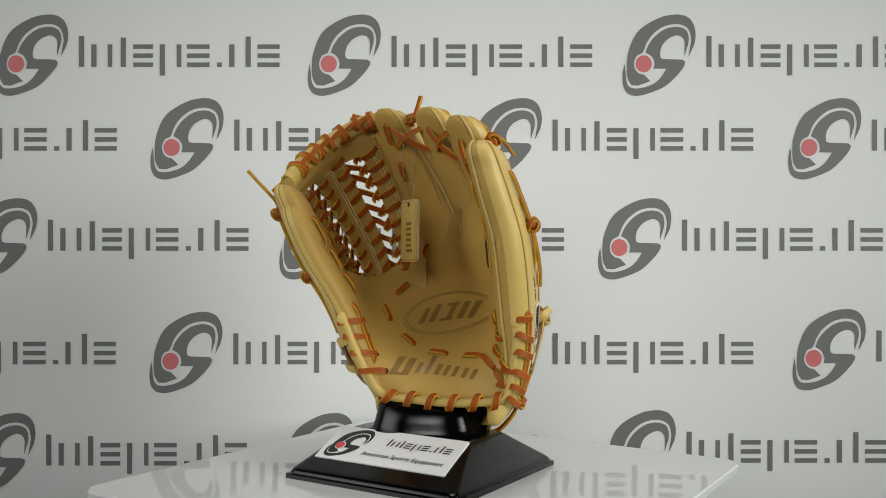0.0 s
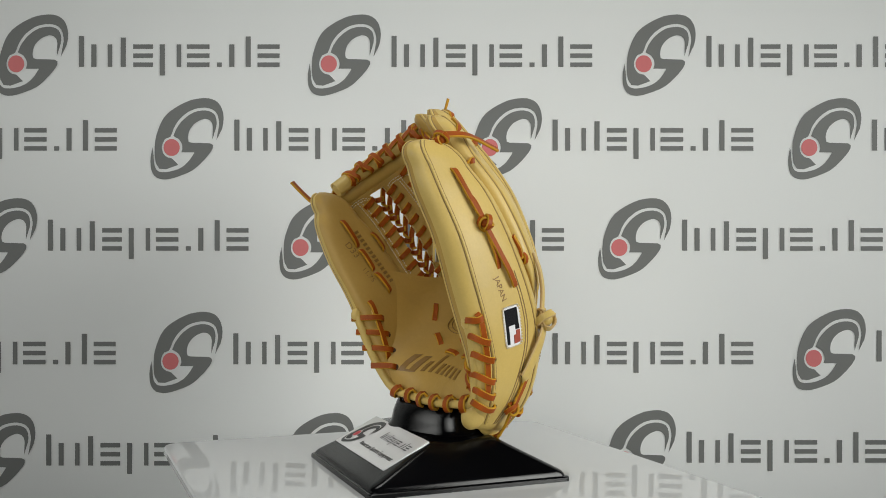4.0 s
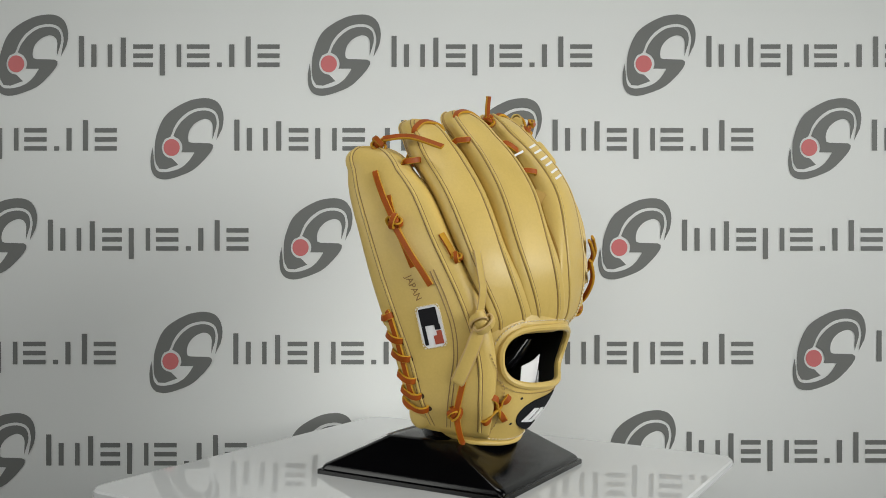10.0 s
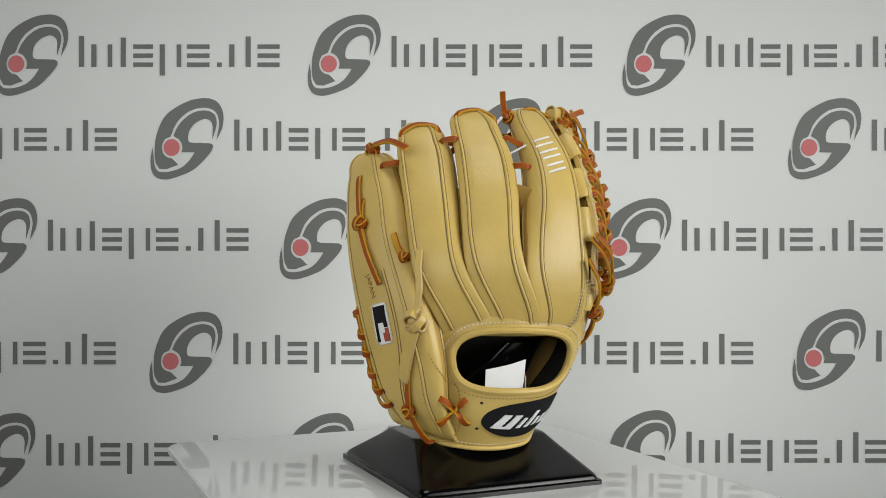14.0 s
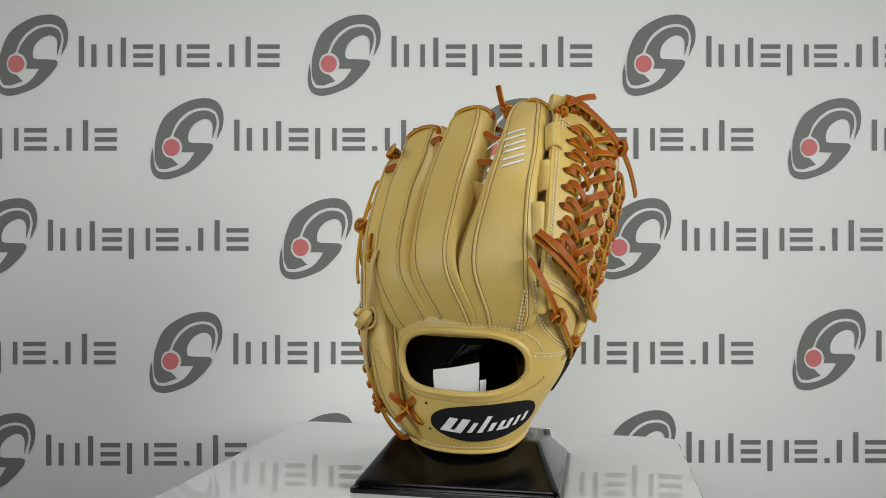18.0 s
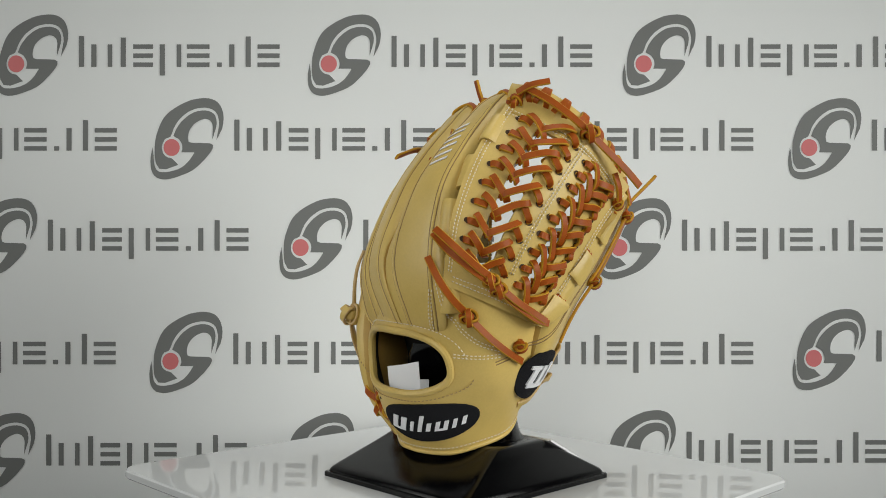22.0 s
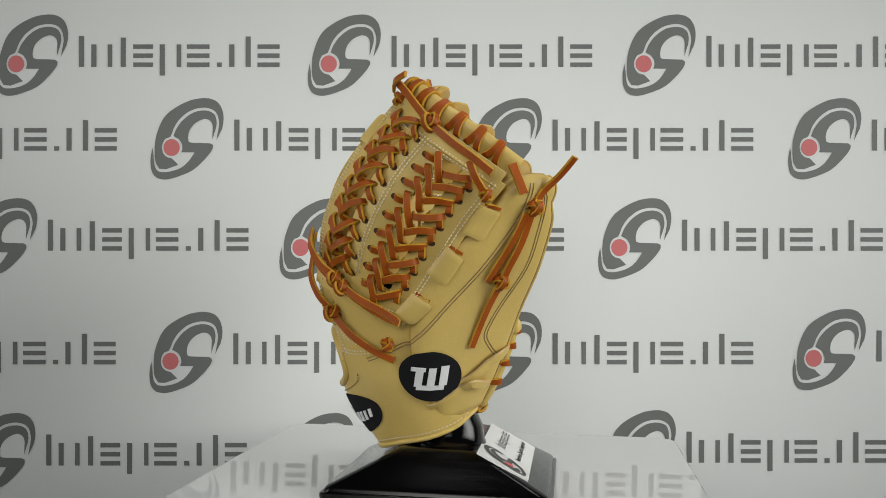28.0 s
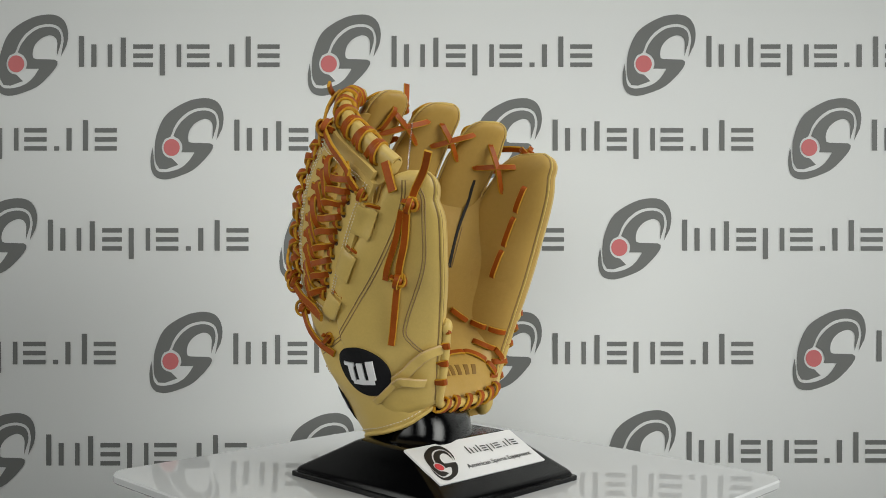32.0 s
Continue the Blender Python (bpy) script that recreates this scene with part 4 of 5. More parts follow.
    # crossed laces that tie the finger tips, pocket side
    for q in (((-0.068, 0.046, 0.386), (-0.046, 0.046, 0.376), (-0.027, 0.035, 0.361)), ((-0.063, 0.061, 0.367), (-0.049, 0.044, 0.374), (-0.036, 0.020, 0.382)),
              ((-0.025, 0.005, 0.379), (-0.010, 0.003, 0.366), (0.006, -0.004, 0.347)), ((-0.015, 0.017, 0.359), (-0.008, 0.000, 0.367), (-0.005, -0.024, 0.371)),
              ((0.010, -0.042, 0.360), (0.014, -0.046, 0.338), (0.029, -0.051, 0.313)), ((0.018, -0.024, 0.338), (0.014, -0.045, 0.340), (0.021, -0.066, 0.338))):
        got = [on(p, 0.0012)[0] for p in q]
        got[1] = (got[0] + got[2]) / 2 + Vector((-0.8, -0.5, 0)) * 0.004
        a, b = on(q[0], -0.003)[0], on(q[2], -0.003)[0]
        lace([a, got[0], got[1], got[2], b], Vector((-0.8, -0.55, 0.1)), thing)
    # bands and knots over the finger tips, back
    lace_on([(0.040, -0.043, 0.366), (0.037, -0.040, 0.374), (0.024, -0.030, 0.384), (0.012, -0.014, 0.380), (0.014, -0.004, 0.370)], thing)
    lace_on([(-0.001, 0.003, 0.388), (-0.006, 0.006, 0.397), (-0.023, 0.020, 0.404), (-0.036, 0.038, 0.398), (-0.034, 0.046, 0.388)], thing)
    lace_on([(-0.060, 0.050, 0.402), (-0.068, 0.062, 0.410), (-0.082, 0.078, 0.404), (-0.090, 0.090, 0.396)], thing)
    knot_on((0.043, -0.078, 0.358), thing, (0.5, 0.8, 0), 0.0068)
    free([(0.0454, -0.074, 0.3605), (0.0500, -0.056, 0.3625), (0.0555, -0.040, 0.3610), (0.0672, -0.0115, 0.3504)], thing, (0.75, 0.2, 0.65), 0.0066)
    knot_on((-0.046, 0.043, 0.396), thing, (0.6, 0.6, 0.3))
    free([(-0.044, 0.042, 0.398), (-0.040, 0.042, 0.409), (-0.0363, 0.0428, 0.4228)], thing, (0.7, 0.6, 0))
    knot_on((-0.090, 0.094, 0.397), thing, (0.4, 0.8, 0.2))
    free([(-0.090, 0.100, 0.398), (-0.104, 0.104, 0.404), (-0.122, 0.100, 0.408)], thing, (0.1, 0.9, 0.2))
    for a, b in (((0.022, 0.002, 0.362), (0.014, 0.018, 0.362)), ((-0.018, 0.062, 0.368), (-0.022, 0.072, 0.360)), ((0.056, -0.052, 0.334), (0.050, -0.036, 0.338)), ((0.0, 0.080, 0.334), (-0.004, 0.092, 0.334))):
        p, q = on(a, 0.002), on(b, 0.002)
        lace([p[0] - p[1] * 0.005, p[0] + Vector((0.6, 0.5, 0)) * 0.002, (p[0] + q[0]) / 2 + Vector((0.75, 0.6, 0)) * 0.003, q[0] + Vector((0.6, 0.5, 0)) * 0.002, q[0] - q[1] * 0.005], Vector((0.75, 0.6, 0.1)), thing, name="cross_lace")
    # lace on the back of the little finger
    lace_on([(0.057, -0.080, 0.325), (0.058, -0.079, 0.320), (0.066, -0.070, 0.297), (0.078, -0.059, 0.272)], thing, [-0.003, 0.002, 0.003, 0.004])
    lace_on([(0.066, -0.066, 0.300), (0.070, -0.063, 0.288), (0.079, -0.056, 0.266)], thing, [-0.002, 0.002, 0.003])
    knot_on((0.079, -0.058, 0.270), thing, (0.3, 0.3, -0.9), 0.0066, 0.004)
    lace_on([(0.080, -0.057, 0.265), (0.087, -0.042, 0.240), (0.092, -0.030, 0.222), (0.093, -0.021, 0.208)], thing, [0.004, 0.004, 0.004, 0.003])
    lace_on([(0.079, -0.056, 0.266), (0.086, -0.046, 0.242), (0.089, -0.040, 0.226)], thing, [0.003, 0.002, -0.001])
    # tail between ring and little finger
    free([(0.088, -0.012, 0.260), (0.092, -0.004, 0.247), (0.091, 0.001, 0.238)], thing, (0.9, 0.2, 0.2), mats=[LACE_EDGE, LACE])
    knot_on((0.088, 0.002, 0.235), thing, (0.2, 0.6, -0.6), 0.0045, 0.001)
    # pale strap of the finger loop, knotted, and the lace that holds it
    pale = [LEATHER, WELT]
    free([(0.092, 0.024, 0.243), (0.098, 0.027, 0.225), (0.100, 0.030, 0.205), (0.101, 0.028, 0.185), (0.102, 0.026, 0.172)], thing, (0.95, 0.3, 0), 0.0062, "loop_strap", pale, twist=0.3)
    knot_on((0.094, 0.026, 0.172), thing, (0.2, 0.3, 0.9), 0.0098, 0.006).data.materials[0] = LEATHER
    loop = [ob for ob in thing.children if ob.name.startswith("knot")][-1]
    loop.data.materials[1] = WELT
    lace_on([(0.094, 0.026, 0.170), (0.096, 0.022, 0.155), (0.095, 0.018, 0.140), (0.090, 0.008, 0.115), (0.087, 0.006, 0.112)], thing, [0.006, 0.005, 0.004, 0.003, 0.001], 0.012, "loop_strap", pale)
    lace_on([(0.092, 0.014, 0.124), (0.091, 0.012, 0.112), (0.080, 0.007, 0.086), (0.074, 0.006, 0.078)], thing, [-0.002, 0.002, 0.003, 0.004])
    knot_on((0.076, 0.005, 0.080), thing, (0.3, 0, 0.9), 0.0062, 0.003)
    free([(0.079, 0.006, 0.077), (0.070, 0.009, 0.060), (0.058, 0.013, 0.046), (0.050, 0.016, 0.042)], thing, (0.9, 0, 0.4))
    for a, b in (((0.080, 0.037, 0.098), (0.048, 0.060, 0.064)), ((0.062, 0.064, 0.094), (0.068, 0.032, 0.066))):
        lace_on([a, tuple(Vector(a).lerp(Vector(b), 0.15)), tuple(Vector(a).lerp(Vector(b), 0.5)), tuple(Vector(a).lerp(Vector(b), 0.85)), b], thing, [-0.003, 0.002, 0.0045, 0.002, -0.003], 0.0062)
    for p in ((0.051, 0.073, 0.090), (0.045, 0.066, 0.062)):
        Spot(p, (0.0013, -0.0009, 0), (0, 0, 0.0014)).disc("eyelet", LINING, thing, 2, 12, 0.0004)
    # badge by the little finger
    badge = Spot((0.095, -0.021, 0.167), (0.0025, 0.0115, 0.0025), (-0.0022, -0.0045, 0.0205))
    base = badge.disc("sewn_badge", PATCH_WHITE, thing, 6, 40, 0.0006, 0.42, label="small black, white and red sewn badge")
    badge.bars("badge_field", [(-0.80, 0.70, 0.05, 0.88), (-0.80, -0.50, -0.85, 0.05), (0.30, 0.75, -0.2, 0.05)], PATCH_BLACK, base, 0.0012)
    badge.bars("badge_corner", [(0.05, 0.78, -0.88, -0.45), (0.35, 0.78, -0.45, -0.24)], PATCH_RED, base, 0.0012)
    rim = [badge.at(u, v) for u, v in rounded(2.0, 2.0, 0.2, 3)]
    stitches(rim + rim[:1], badge.n, base, 0.0028, r=0.0006, lift=0.0016)
    spot = Spot((0.090, -0.039, 0.205), (0.0015, 0.0045, -0.0095), (0.002, 0.006, 0.003))
    ax, ay = spot.ux.normalized(), spot.uy.normalized()
    m = Matrix((ax, spot.n.cross(ax), spot.n)).transposed().to_4x4()
    m.translation = spot.at(0, 0, 0.0014)
    press_on(writing("JAPAN", 0.0080, m, STAMP, thing, 0.0004, "stamped_word"))
    # white embroidery on the index finger: three plain outlines
    spot = Spot((-0.022, 0.103, 0.342), (0.0095, 0.0165, -0.0225), (0.008, 0.002, 0.003), True)
    for k in range(3):
        u0 = -0.95 + 0.66 * k
        spot.bars("embroidery", [(u0, u0 + 0.09, -0.72, 0.72), (u0 + 0.30, u0 + 0.39, -0.72, 0.72)], PATCH_WHITE, thing, 0.0009, lean=0.10)
    # wrist patch and thumb patch
    spot = Spot((-0.002, 0.102, 0.072), (-0.052, 0.012, 0.005), (0.0, 0.010, 0.0215))
    oval = spot.disc("wrist_patch", PATCH_BLACK, thing, 8, 56, 0.0010, 0.92, label="black oval patch with white plain bars")
    spot.bars("patch_bar", [(-0.74, -0.60, -0.42, 0.30), (-0.52, -0.38, -0.42, 0.30), (-0.28, -0.20, -0.40, 0.14), (-0.10, -0.01, -0.40, 0.46), (0.08, 0.17, -0.36, 0.06), (0.26, 0.34, -0.36, 0.10),
                             (0.42, 0.50, -0.36, 0.10), (0.58, 0.65, -0.34, 0.10), (0.74, 0.81, -0.26, 0.12), (-0.74, -0.38, -0.46, -0.34), (0.26, 0.50, -0.38, -0.28)], PATCH_WHITE, oval, 0.0018, lean=0.14)
    spot = Spot((-0.099, 0.062, 0.1245), (-0.0090, -0.0290, 0.002), (-0.010, 0.006, 0.0265))
    disc = spot.disc("thumb_patch", PATCH_BLACK, thing, 8, 48, 0.0010, label="round black patch with a white plain shape")
    spot.bars("patch_shape", [(-0.66, -0.20, 0.28, 0.42), (-0.50, -0.26, -0.34, 0.30), (-0.10, 0.14, -0.34, 0.40), (0.28, 0.54, -0.30, 0.46), (-0.42, 0.46, -0.48, -0.30)], PATCH_WHITE, disc, 0.0022, lean=0.16)
    # stamps on the palm
    spot = Spot((0.0, 0.085, 0.172), (0.0534, 0.0, 0.0087), (0.004, 0.0, 0.0235), True)
    for r in (1.0, 0.93):
        spot.line("stamped_oval", [(r * math.cos(2 * math.pi * k / 90), r * math.sin(2 * math.pi * k / 90)) for k in range(91)], 0.0008, STAMP, thing, 0.0002)
    spot.bars("stamped_bar", [(-0.60, -0.48, -0.40, 0.30), (-0.38, -0.24, -0.40, 0.44), (-0.12, 0.16, 0.30, 0.44), (-0.12, 0.16, -0.42, -0.28), (0.0, 0.12, -0.28, 0.30), (0.26, 0.40, -0.42, 0.44), (0.50, 0.64, -0.42, 0.44)], STAMP, thing, 0.0005, lean=0.16, n=9)
    spot = Spot((-0.011, -0.010, 0.115), (0.0520, 0.0, -0.002), (0.001, 0.0, 0.0105), True)
    spot.bars("stamped_bar", [(-0.95, -0.80, -0.7, 0.8), (-0.70, -0.54, -0.8, 0.7), (-0.44, -0.34, -0.7, 0.3), (-0.24, -0.14, -0.7, 1.0), (-0.03, 0.08, -0.7, 0.3), (0.16, 0.25, -0.7, 0.3),
                               (0.34, 0.43, -0.7, 0.3), (0.54, 0.63, -0.7, 0.3), (0.72, 0.81, -0.7, 0.3), (-0.95, -0.54, -0.9, -0.65)], STAMP, thing, 0.0005, lean=0.10, n=9)
    # dark strip painted on for the shaded gap between ring and little finger, pocket side
    lace_on([(0.023, -0.024, 0.330), (0.031, -0.017, 0.314), (0.037, -0.012, 0.299), (0.034, -0.003, 0.267), (0.038, 0.007, 0.231), (0.039, 0.009, 0.222)], thing,
            [-0.0008, 0.0002, 0.0004, 0.0004, 0.0002, -0.001], 0.0030, "gap_shade", [LINING, LINING], 0.0008)
    # seams
    seam_on([(-0.028, 0.064, 0.347), (-0.0175, 0.075, 0.325), (-0.0087, 0.085, 0.302)], thing, 0.0045)
    seam_on([(-0.003, 0.057, 0.290), (0.000, 0.056, 0.283), (0.005, 0.055, 0.272), (0.010, 0.054, 0.259)], thing, 0.0055)
    seam_on([(-0.076, 0.118, 0.135), (-0.093, 0.103, 0.144), (-0.122, 0.084, 0.160), (-0.140, 0.063, 0.187), (-0.156, 0.040, 0.218), (-0.169, 0.022, 0.247), (-0.178, 0.010, 0.270), (-0.189, 0.003, 0.291), (-0.195, 0.002, 0.304)], thing, 0.0026)
    seam_on([(-0.112, -0.002, 0.142), (-0.122, 0.010, 0.152), (-0.127, 0.016, 0.162), (-0.133, 0.012, 0.178), (-0.144, 0.000, 0.207), (-0.156, -0.010, 0.236), (-0.170, -0.013, 0.265), (-0.183, -0.014, 0.290), (-0.190, -0.010, 0.302)], thing, 0.0024)
    seam_on([(0.032, -0.008, 0.272), (0.034, -0.003, 0.254), (0.040, 0.008, 0.225)], thing, 0.0030)
    seam_on([(0.094, -0.021, 0.223), (0.097, -0.008, 0.194), (0.098, 0.001, 0.166), (0.095, 0.004, 0.138), (0.088, 0.001, 0.109), (0.076, -0.001, 0.082), (0.062, -0.001, 0.061)], thing, 0.0032)
    got = [on(tuple(v / UNIT), 0.0006) for v in spline([U(*p) for p in ((0.091, 0.037, 0.140), (0.085, 0.044, 0.123), (0.068, 0.056, 0.102), (0.065, 0.053, 0.081), (0.052, 0.048, 0.062), (0.050, 0.038, 0.050))], 30)]
    stitches([g[0] for g in got], [g[1] for g in got], thing, 0.0034, mat=DARK_THREAD)
    for q in ([(-0.024, 0.155, 0.215), (-0.030, 0.152, 0.191), (-0.042, 0.139, 0.171), (-0.060, 0.132, 0.155), (-0.083, 0.115, 0.146)], [(-0.019, 0.141, 0.165), (-0.020, 0.147, 0.187), (-0.021, 0.152, 0.207)],
              [(-0.038, 0.132, 0.141), (-0.058, 0.129, 0.140), (-0.081, 0.116, 0.142)]):
        got = [on(tuple(v / UNIT), 0.0006) for v in spline([U(*p) for p in q], 24)]
        for side in (0, 1):
            line = []
            for k, g in enumerate(got):
                t = (got[min(k + 1, 23)][0] - got[max(k - 1, 0)][0]).normalized()
                line.append(on(tuple((g[0] + g[1].cross(t) * 0.0026 * side) / UNIT), 0.0006)[0])
            stitches(line, [g[1] for g in got], thing, 0.0032)
    # words stamped inside the thumb
    for text, size, c, ux, mat in (("D33", 0.0105, (-0.131, -0.012, 0.246), (0.016, 0.012, -0.022), STAMP), ("11.75", 0.0078, (-0.114, -0.001, 0.217), (0.013, 0.011, -0.021), STAMP)):
        spot = Spot(c, ux, (0.004, 0.008, 0.006))
        ax = (spot.ux - spot.n * spot.ux.dot(spot.n)).normalized()
        m = Matrix((ax, spot.n.cross(ax), spot.n)).transposed().to_4x4()
        m.translation = spot.at(0, 0, 0.0002)
        press_on(writing(text, size, m, mat, thing, 0.0005, "stamped_word"))
    spot = Spot((-0.124, 0.020, 0.238), (0.021, 0.016, -0.033), (0.002, 0.004, 0.003))
    spot.bars("stamped_bar", [(-0.9 + 0.14 * k, -0.82 + 0.14 * k, -0.6, 0.6) for k in range(13)], STAMP, thing, 0.0004)
    # thumb lace with its knots and tails
    free([(-0.2193, -0.027, 0.3268), (-0.206, -0.020, 0.312), (-0.194, -0.010, 0.298), (-0.190, -0.006, 0.290)], thing, (0.75, 0, 0.6), 0.0062)
    free([(-0.1893, 0.0207, 0.3211), (-0.1908, 0.0182, 0.3139), (-0.1938, 0.0132, 0.2996), (-0.195, 0.0112, 0.2939)], thing, (-0.9, 0.2, 0.2), 0.0074, "lace")
    knot_on((-0.186, -0.004, 0.284), thing, (-0.5, 0.3, 0.8), 0.0062, 0.003)
    lace_on([(-0.184, -0.001, 0.282), (-0.172, 0.004, 0.252), (-0.164, 0.012, 0.226), (-0.158, 0.014, 0.214)], thing, [0.004, 0.004, 0.004, 0.004], 0.0062)
    lace_on([(-0.182, 0.004, 0.280), (-0.172, 0.012, 0.254), (-0.162, 0.024, 0.226), (-0.156, 0.028, 0.214)], thing, [0.004, 0.0035, 0.003, 0.002])
    knot_on((-0.158, 0.015, 0.214), thing, (-0.4, 0.3, 0.8), 0.0062, 0.004)
    lace_on([(-0.156, 0.016, 0.211), (-0.144, 0.022, 0.186), (-0.132, 0.027, 0.163), (-0.126, 0.030, 0.150)], thing, [0.004, 0.003, 0.002, 0.002], 0.0060)
    # pale strap by the thumb
    lace_on([(-0.106, -0.020, 0.148), (-0.112, -0.002, 0.145), (-0.113, 0.008, 0.134), (-0.112, 0.020, 0.120), (-0.104, 0.034, 0.112)], thing, [0.004, 0.004, 0.003, 0.003, 0.0], 0.0095, "loop_strap", pale)
    lace_on([(-0.100, 0.002, 0.112), (-0.106, 0.012, 0.114), (-0.108, 0.024, 0.116), (-0.104, 0.030, 0.110)], thing, [0.002, 0.006, 0.007, 0.003], 0.0085, "loop_strap", pale)
    lace_on([(-0.106, 0.030, 0.112), (-0.102, 0.040, 0.102), (-0.096, 0.050, 0.092), (-0.090, 0.058, 0.086)], thing, [0.002, 0.002, 0.0015, 0.0], 0.0060, "loop_strap", pale)
    # leather tabs along the web
    for c, ux, uy in (((-0.1734, 0.0440, 0.2684), (0.0006, -0.0098, -0.0025), (-0.0082, -0.0063, 0.0118)), ((-0.1490, 0.0690, 0.2292), (0.0005, -0.0084, -0.0042), (-0.0078, -0.0067, 0.0119)),
                      ((-0.1252, 0.0910, 0.1866), (-0.0010, -0.0094, -0.0038), (-0.0061, -0.0070, 0.0109))):
        flat_tab(c, ux, uy, thing)
        top, side = Vector(c) + Vector(uy) * 1.12, Vector(ux) * 0.8
        lace_on([tuple(top - side), tuple(top), tuple(top + side)], thing, [-0.001, 0.0010, -0.001], 0.0030, "tab_lace")
    for c, ux, uy in (((-0.0673, 0.1171, 0.3646), (-0.0105, 0.002, 0.000), (-0.0045, -0.0095, 0.0130)), ((-0.0493, 0.1349, 0.3184), (-0.0110, 0.003, 0.000), (-0.003, -0.0070, 0.0155)),
                      ((-0.0340, 0.1490, 0.2730), (-0.0115, 0.002, 0.000), (-0.001, -0.003, 0.0180)), ((-0.0384, 0.1514, 0.1994), (-0.011, 0.000, 0.000), (-0.003, 0.001, 0.016))):
        tab_loop(c, ux, uy, thing, crown=0.0 if c[2] > 0.36 else 0.0028)
    # stitching on the web
    for a, b0, b1 in ((0.0, 0.03, 0.98), (0.025, 0.03, 0.98), (0.535, 0.14, 0.98), (0.56, 0.14, 0.98), (1.01, 0.02, 0.98), (1.035, 0.02, 0.98)):
        stitches([W(a, b0 + (b1 - b0) * k / 30, 0.0008) for k in range(31)], [web_normal(a, b0 + (b1 - b0) * k / 30) for k in range(31)], web_piece)
    for b in (0.965, 0.94):
        stitches([W(0.02 + 0.94 * k / 30, b, 0.0008) for k in range(31)], [web_normal(0.02 + 0.94 * k / 30, b) for k in range(31)], web_piece)
    for b in (-0.015, 0.01):
        stitches([W(0.05 + 0.90 * k / 30, b, 0.001) for k in range(31)], [web_normal(0.05 + 0.90 * k / 30, b) for k in range(31)], web_piece)
    for a in (0.115, 0.140, 0.515, 0.545, 0.93, 0.96):
        stitches([W(a, 0.10 + 0.83 * k / 30, -0.0046) for k in range(31)], [-web_normal(a, 0.10 + 0.83 * k / 30) for k in range(31)], web_piece)
    for a0, a1 in ((0.02, 0.20), (0.395, 0.675), (0.86, 1.04)):
        for b in (0.915, 0.935):
            arch = [(a0 + (a1 - a0) * k / 12, b - 0.035 * (k / 6 - 1) ** 4) for k in range(13)]
            stitches([W(*p, -0.0046) for p in arch], [-web_normal(*p) for p in arch], web_piece)
    # laces at the foot of the web
    q = Vector((-0.3, 0.95, 0.1))
    free([(-0.0232, 0.159, 0.258), (-0.040, 0.166, 0.242), (-0.060, 0.163, 0.226), (-0.076, 0.156, 0.214)], thing, q, 0.0062)
    free([(-0.026, 0.163, 0.262), (-0.046, 0.169, 0.246), (-0.066, 0.164, 0.228), (-0.080, 0.153, 0.216)], thing, q, 0.0062)
    knot(U(-0.078, 0.153, 0.214), Vector((-0.7, -0.2, -0.6)), thing)
    knot(U(-0.084, 0.148, 0.206), Vector((-0.7, -0.4, -0.5)), thing)
    free([(-0.082, 0.153, 0.212), (-0.098, 0.136, 0.196), (-0.112, 0.116, 0.184), (-0.122, 0.105, 0.176)], thing, (-0.7, 0.7, 0.1), 0.0062)
    free([(-0.084, 0.148, 0.206), (-0.100, 0.130, 0.190), (-0.114, 0.112, 0.178), (-0.124, 0.103, 0.174)], thing, (-0.7, 0.7, 0.0), 0.0062)
    free([(-0.018, 0.159, 0.236), (-0.030, 0.164, 0.216), (-0.042, 0.160, 0.198), (-0.052, 0.152, 0.186)], thing, q, 0.0062)
    knot(U(-0.056, 0.149, 0.180), Vector((-0.6, -0.3, -0.7)), thing, 0.0068)
    free([(-0.058, 0.148, 0.178), (-0.074, 0.135, 0.160), (-0.088, 0.118, 0.146), (-0.098, 0.098, 0.136)], thing, (-0.7, 0.7, 0.1), 0.0062)
    knot_on((-0.094, 0.103, 0.152), thing, (-0.5, 0, 0.8), 0.0052)
    # whip laces and the long lace on the web's top bar
    line = spline([U(*p) for p in BAR], 60)
    for k in range(7):
        i = 8 + 7 * k
        t = (line[i + 1] - line[i - 1]).normalized()
        out = Vector((-0.45, 0.85, 0.0))
        out = (out - t * out.dot(t)).normalized()
        up = -t.cross(out).normalized()
        if up.z < 0:
            up = -up
        for lean in (-1, 1):
            pts, nor = [], []
            for h, o, go in ((-0.0062, 0.0040, 1.0), (-0.0048, 0.0074, 0.95), (-0.001, 0.0078, 0.6), (0.0050, 0.0070, 0.25), (0.0100, 0.0010, 0.0), (0.005, -0.0070, -0.25), (-0.002, -0.0076, -0.6), (-0.0052, -0.0068, -0.9), (-0.0068, -0.0030, -1.0)):
                if o < 0:
                    go *= 0.9 + 0.7 * math.sin(5.0 * k + 2.0 * lean)
                    h += 0.0022 * math.sin(3.0 * k + lean)
                go = go * 0.0044 + (0.0012 if lean > 0 else 0)
                pts.append(line[i] + up * h + out * (o + (0.0010 if lean > 0 and h < 0.004 else 0) * (1 if o > 0 else -1)) + t * go * lean)
                nor.append((out * o * 1.2 + up * max(0.0, h) * 0.8).normalized())
            if lean < 0:
                pts, nor = pts[:8], nor[:8]
                pts[-1] = pts[-1] + out * 0.004
            bm = bmesh.new()
            strap(bm, spline(pts, 26), spline(nor, 26), LW, LT)
            bmesh.ops.recalc_face_normals(bm, faces=bm.faces)
            part("whip_lace", bm, [LACE, LACE_EDGE], web_piece)
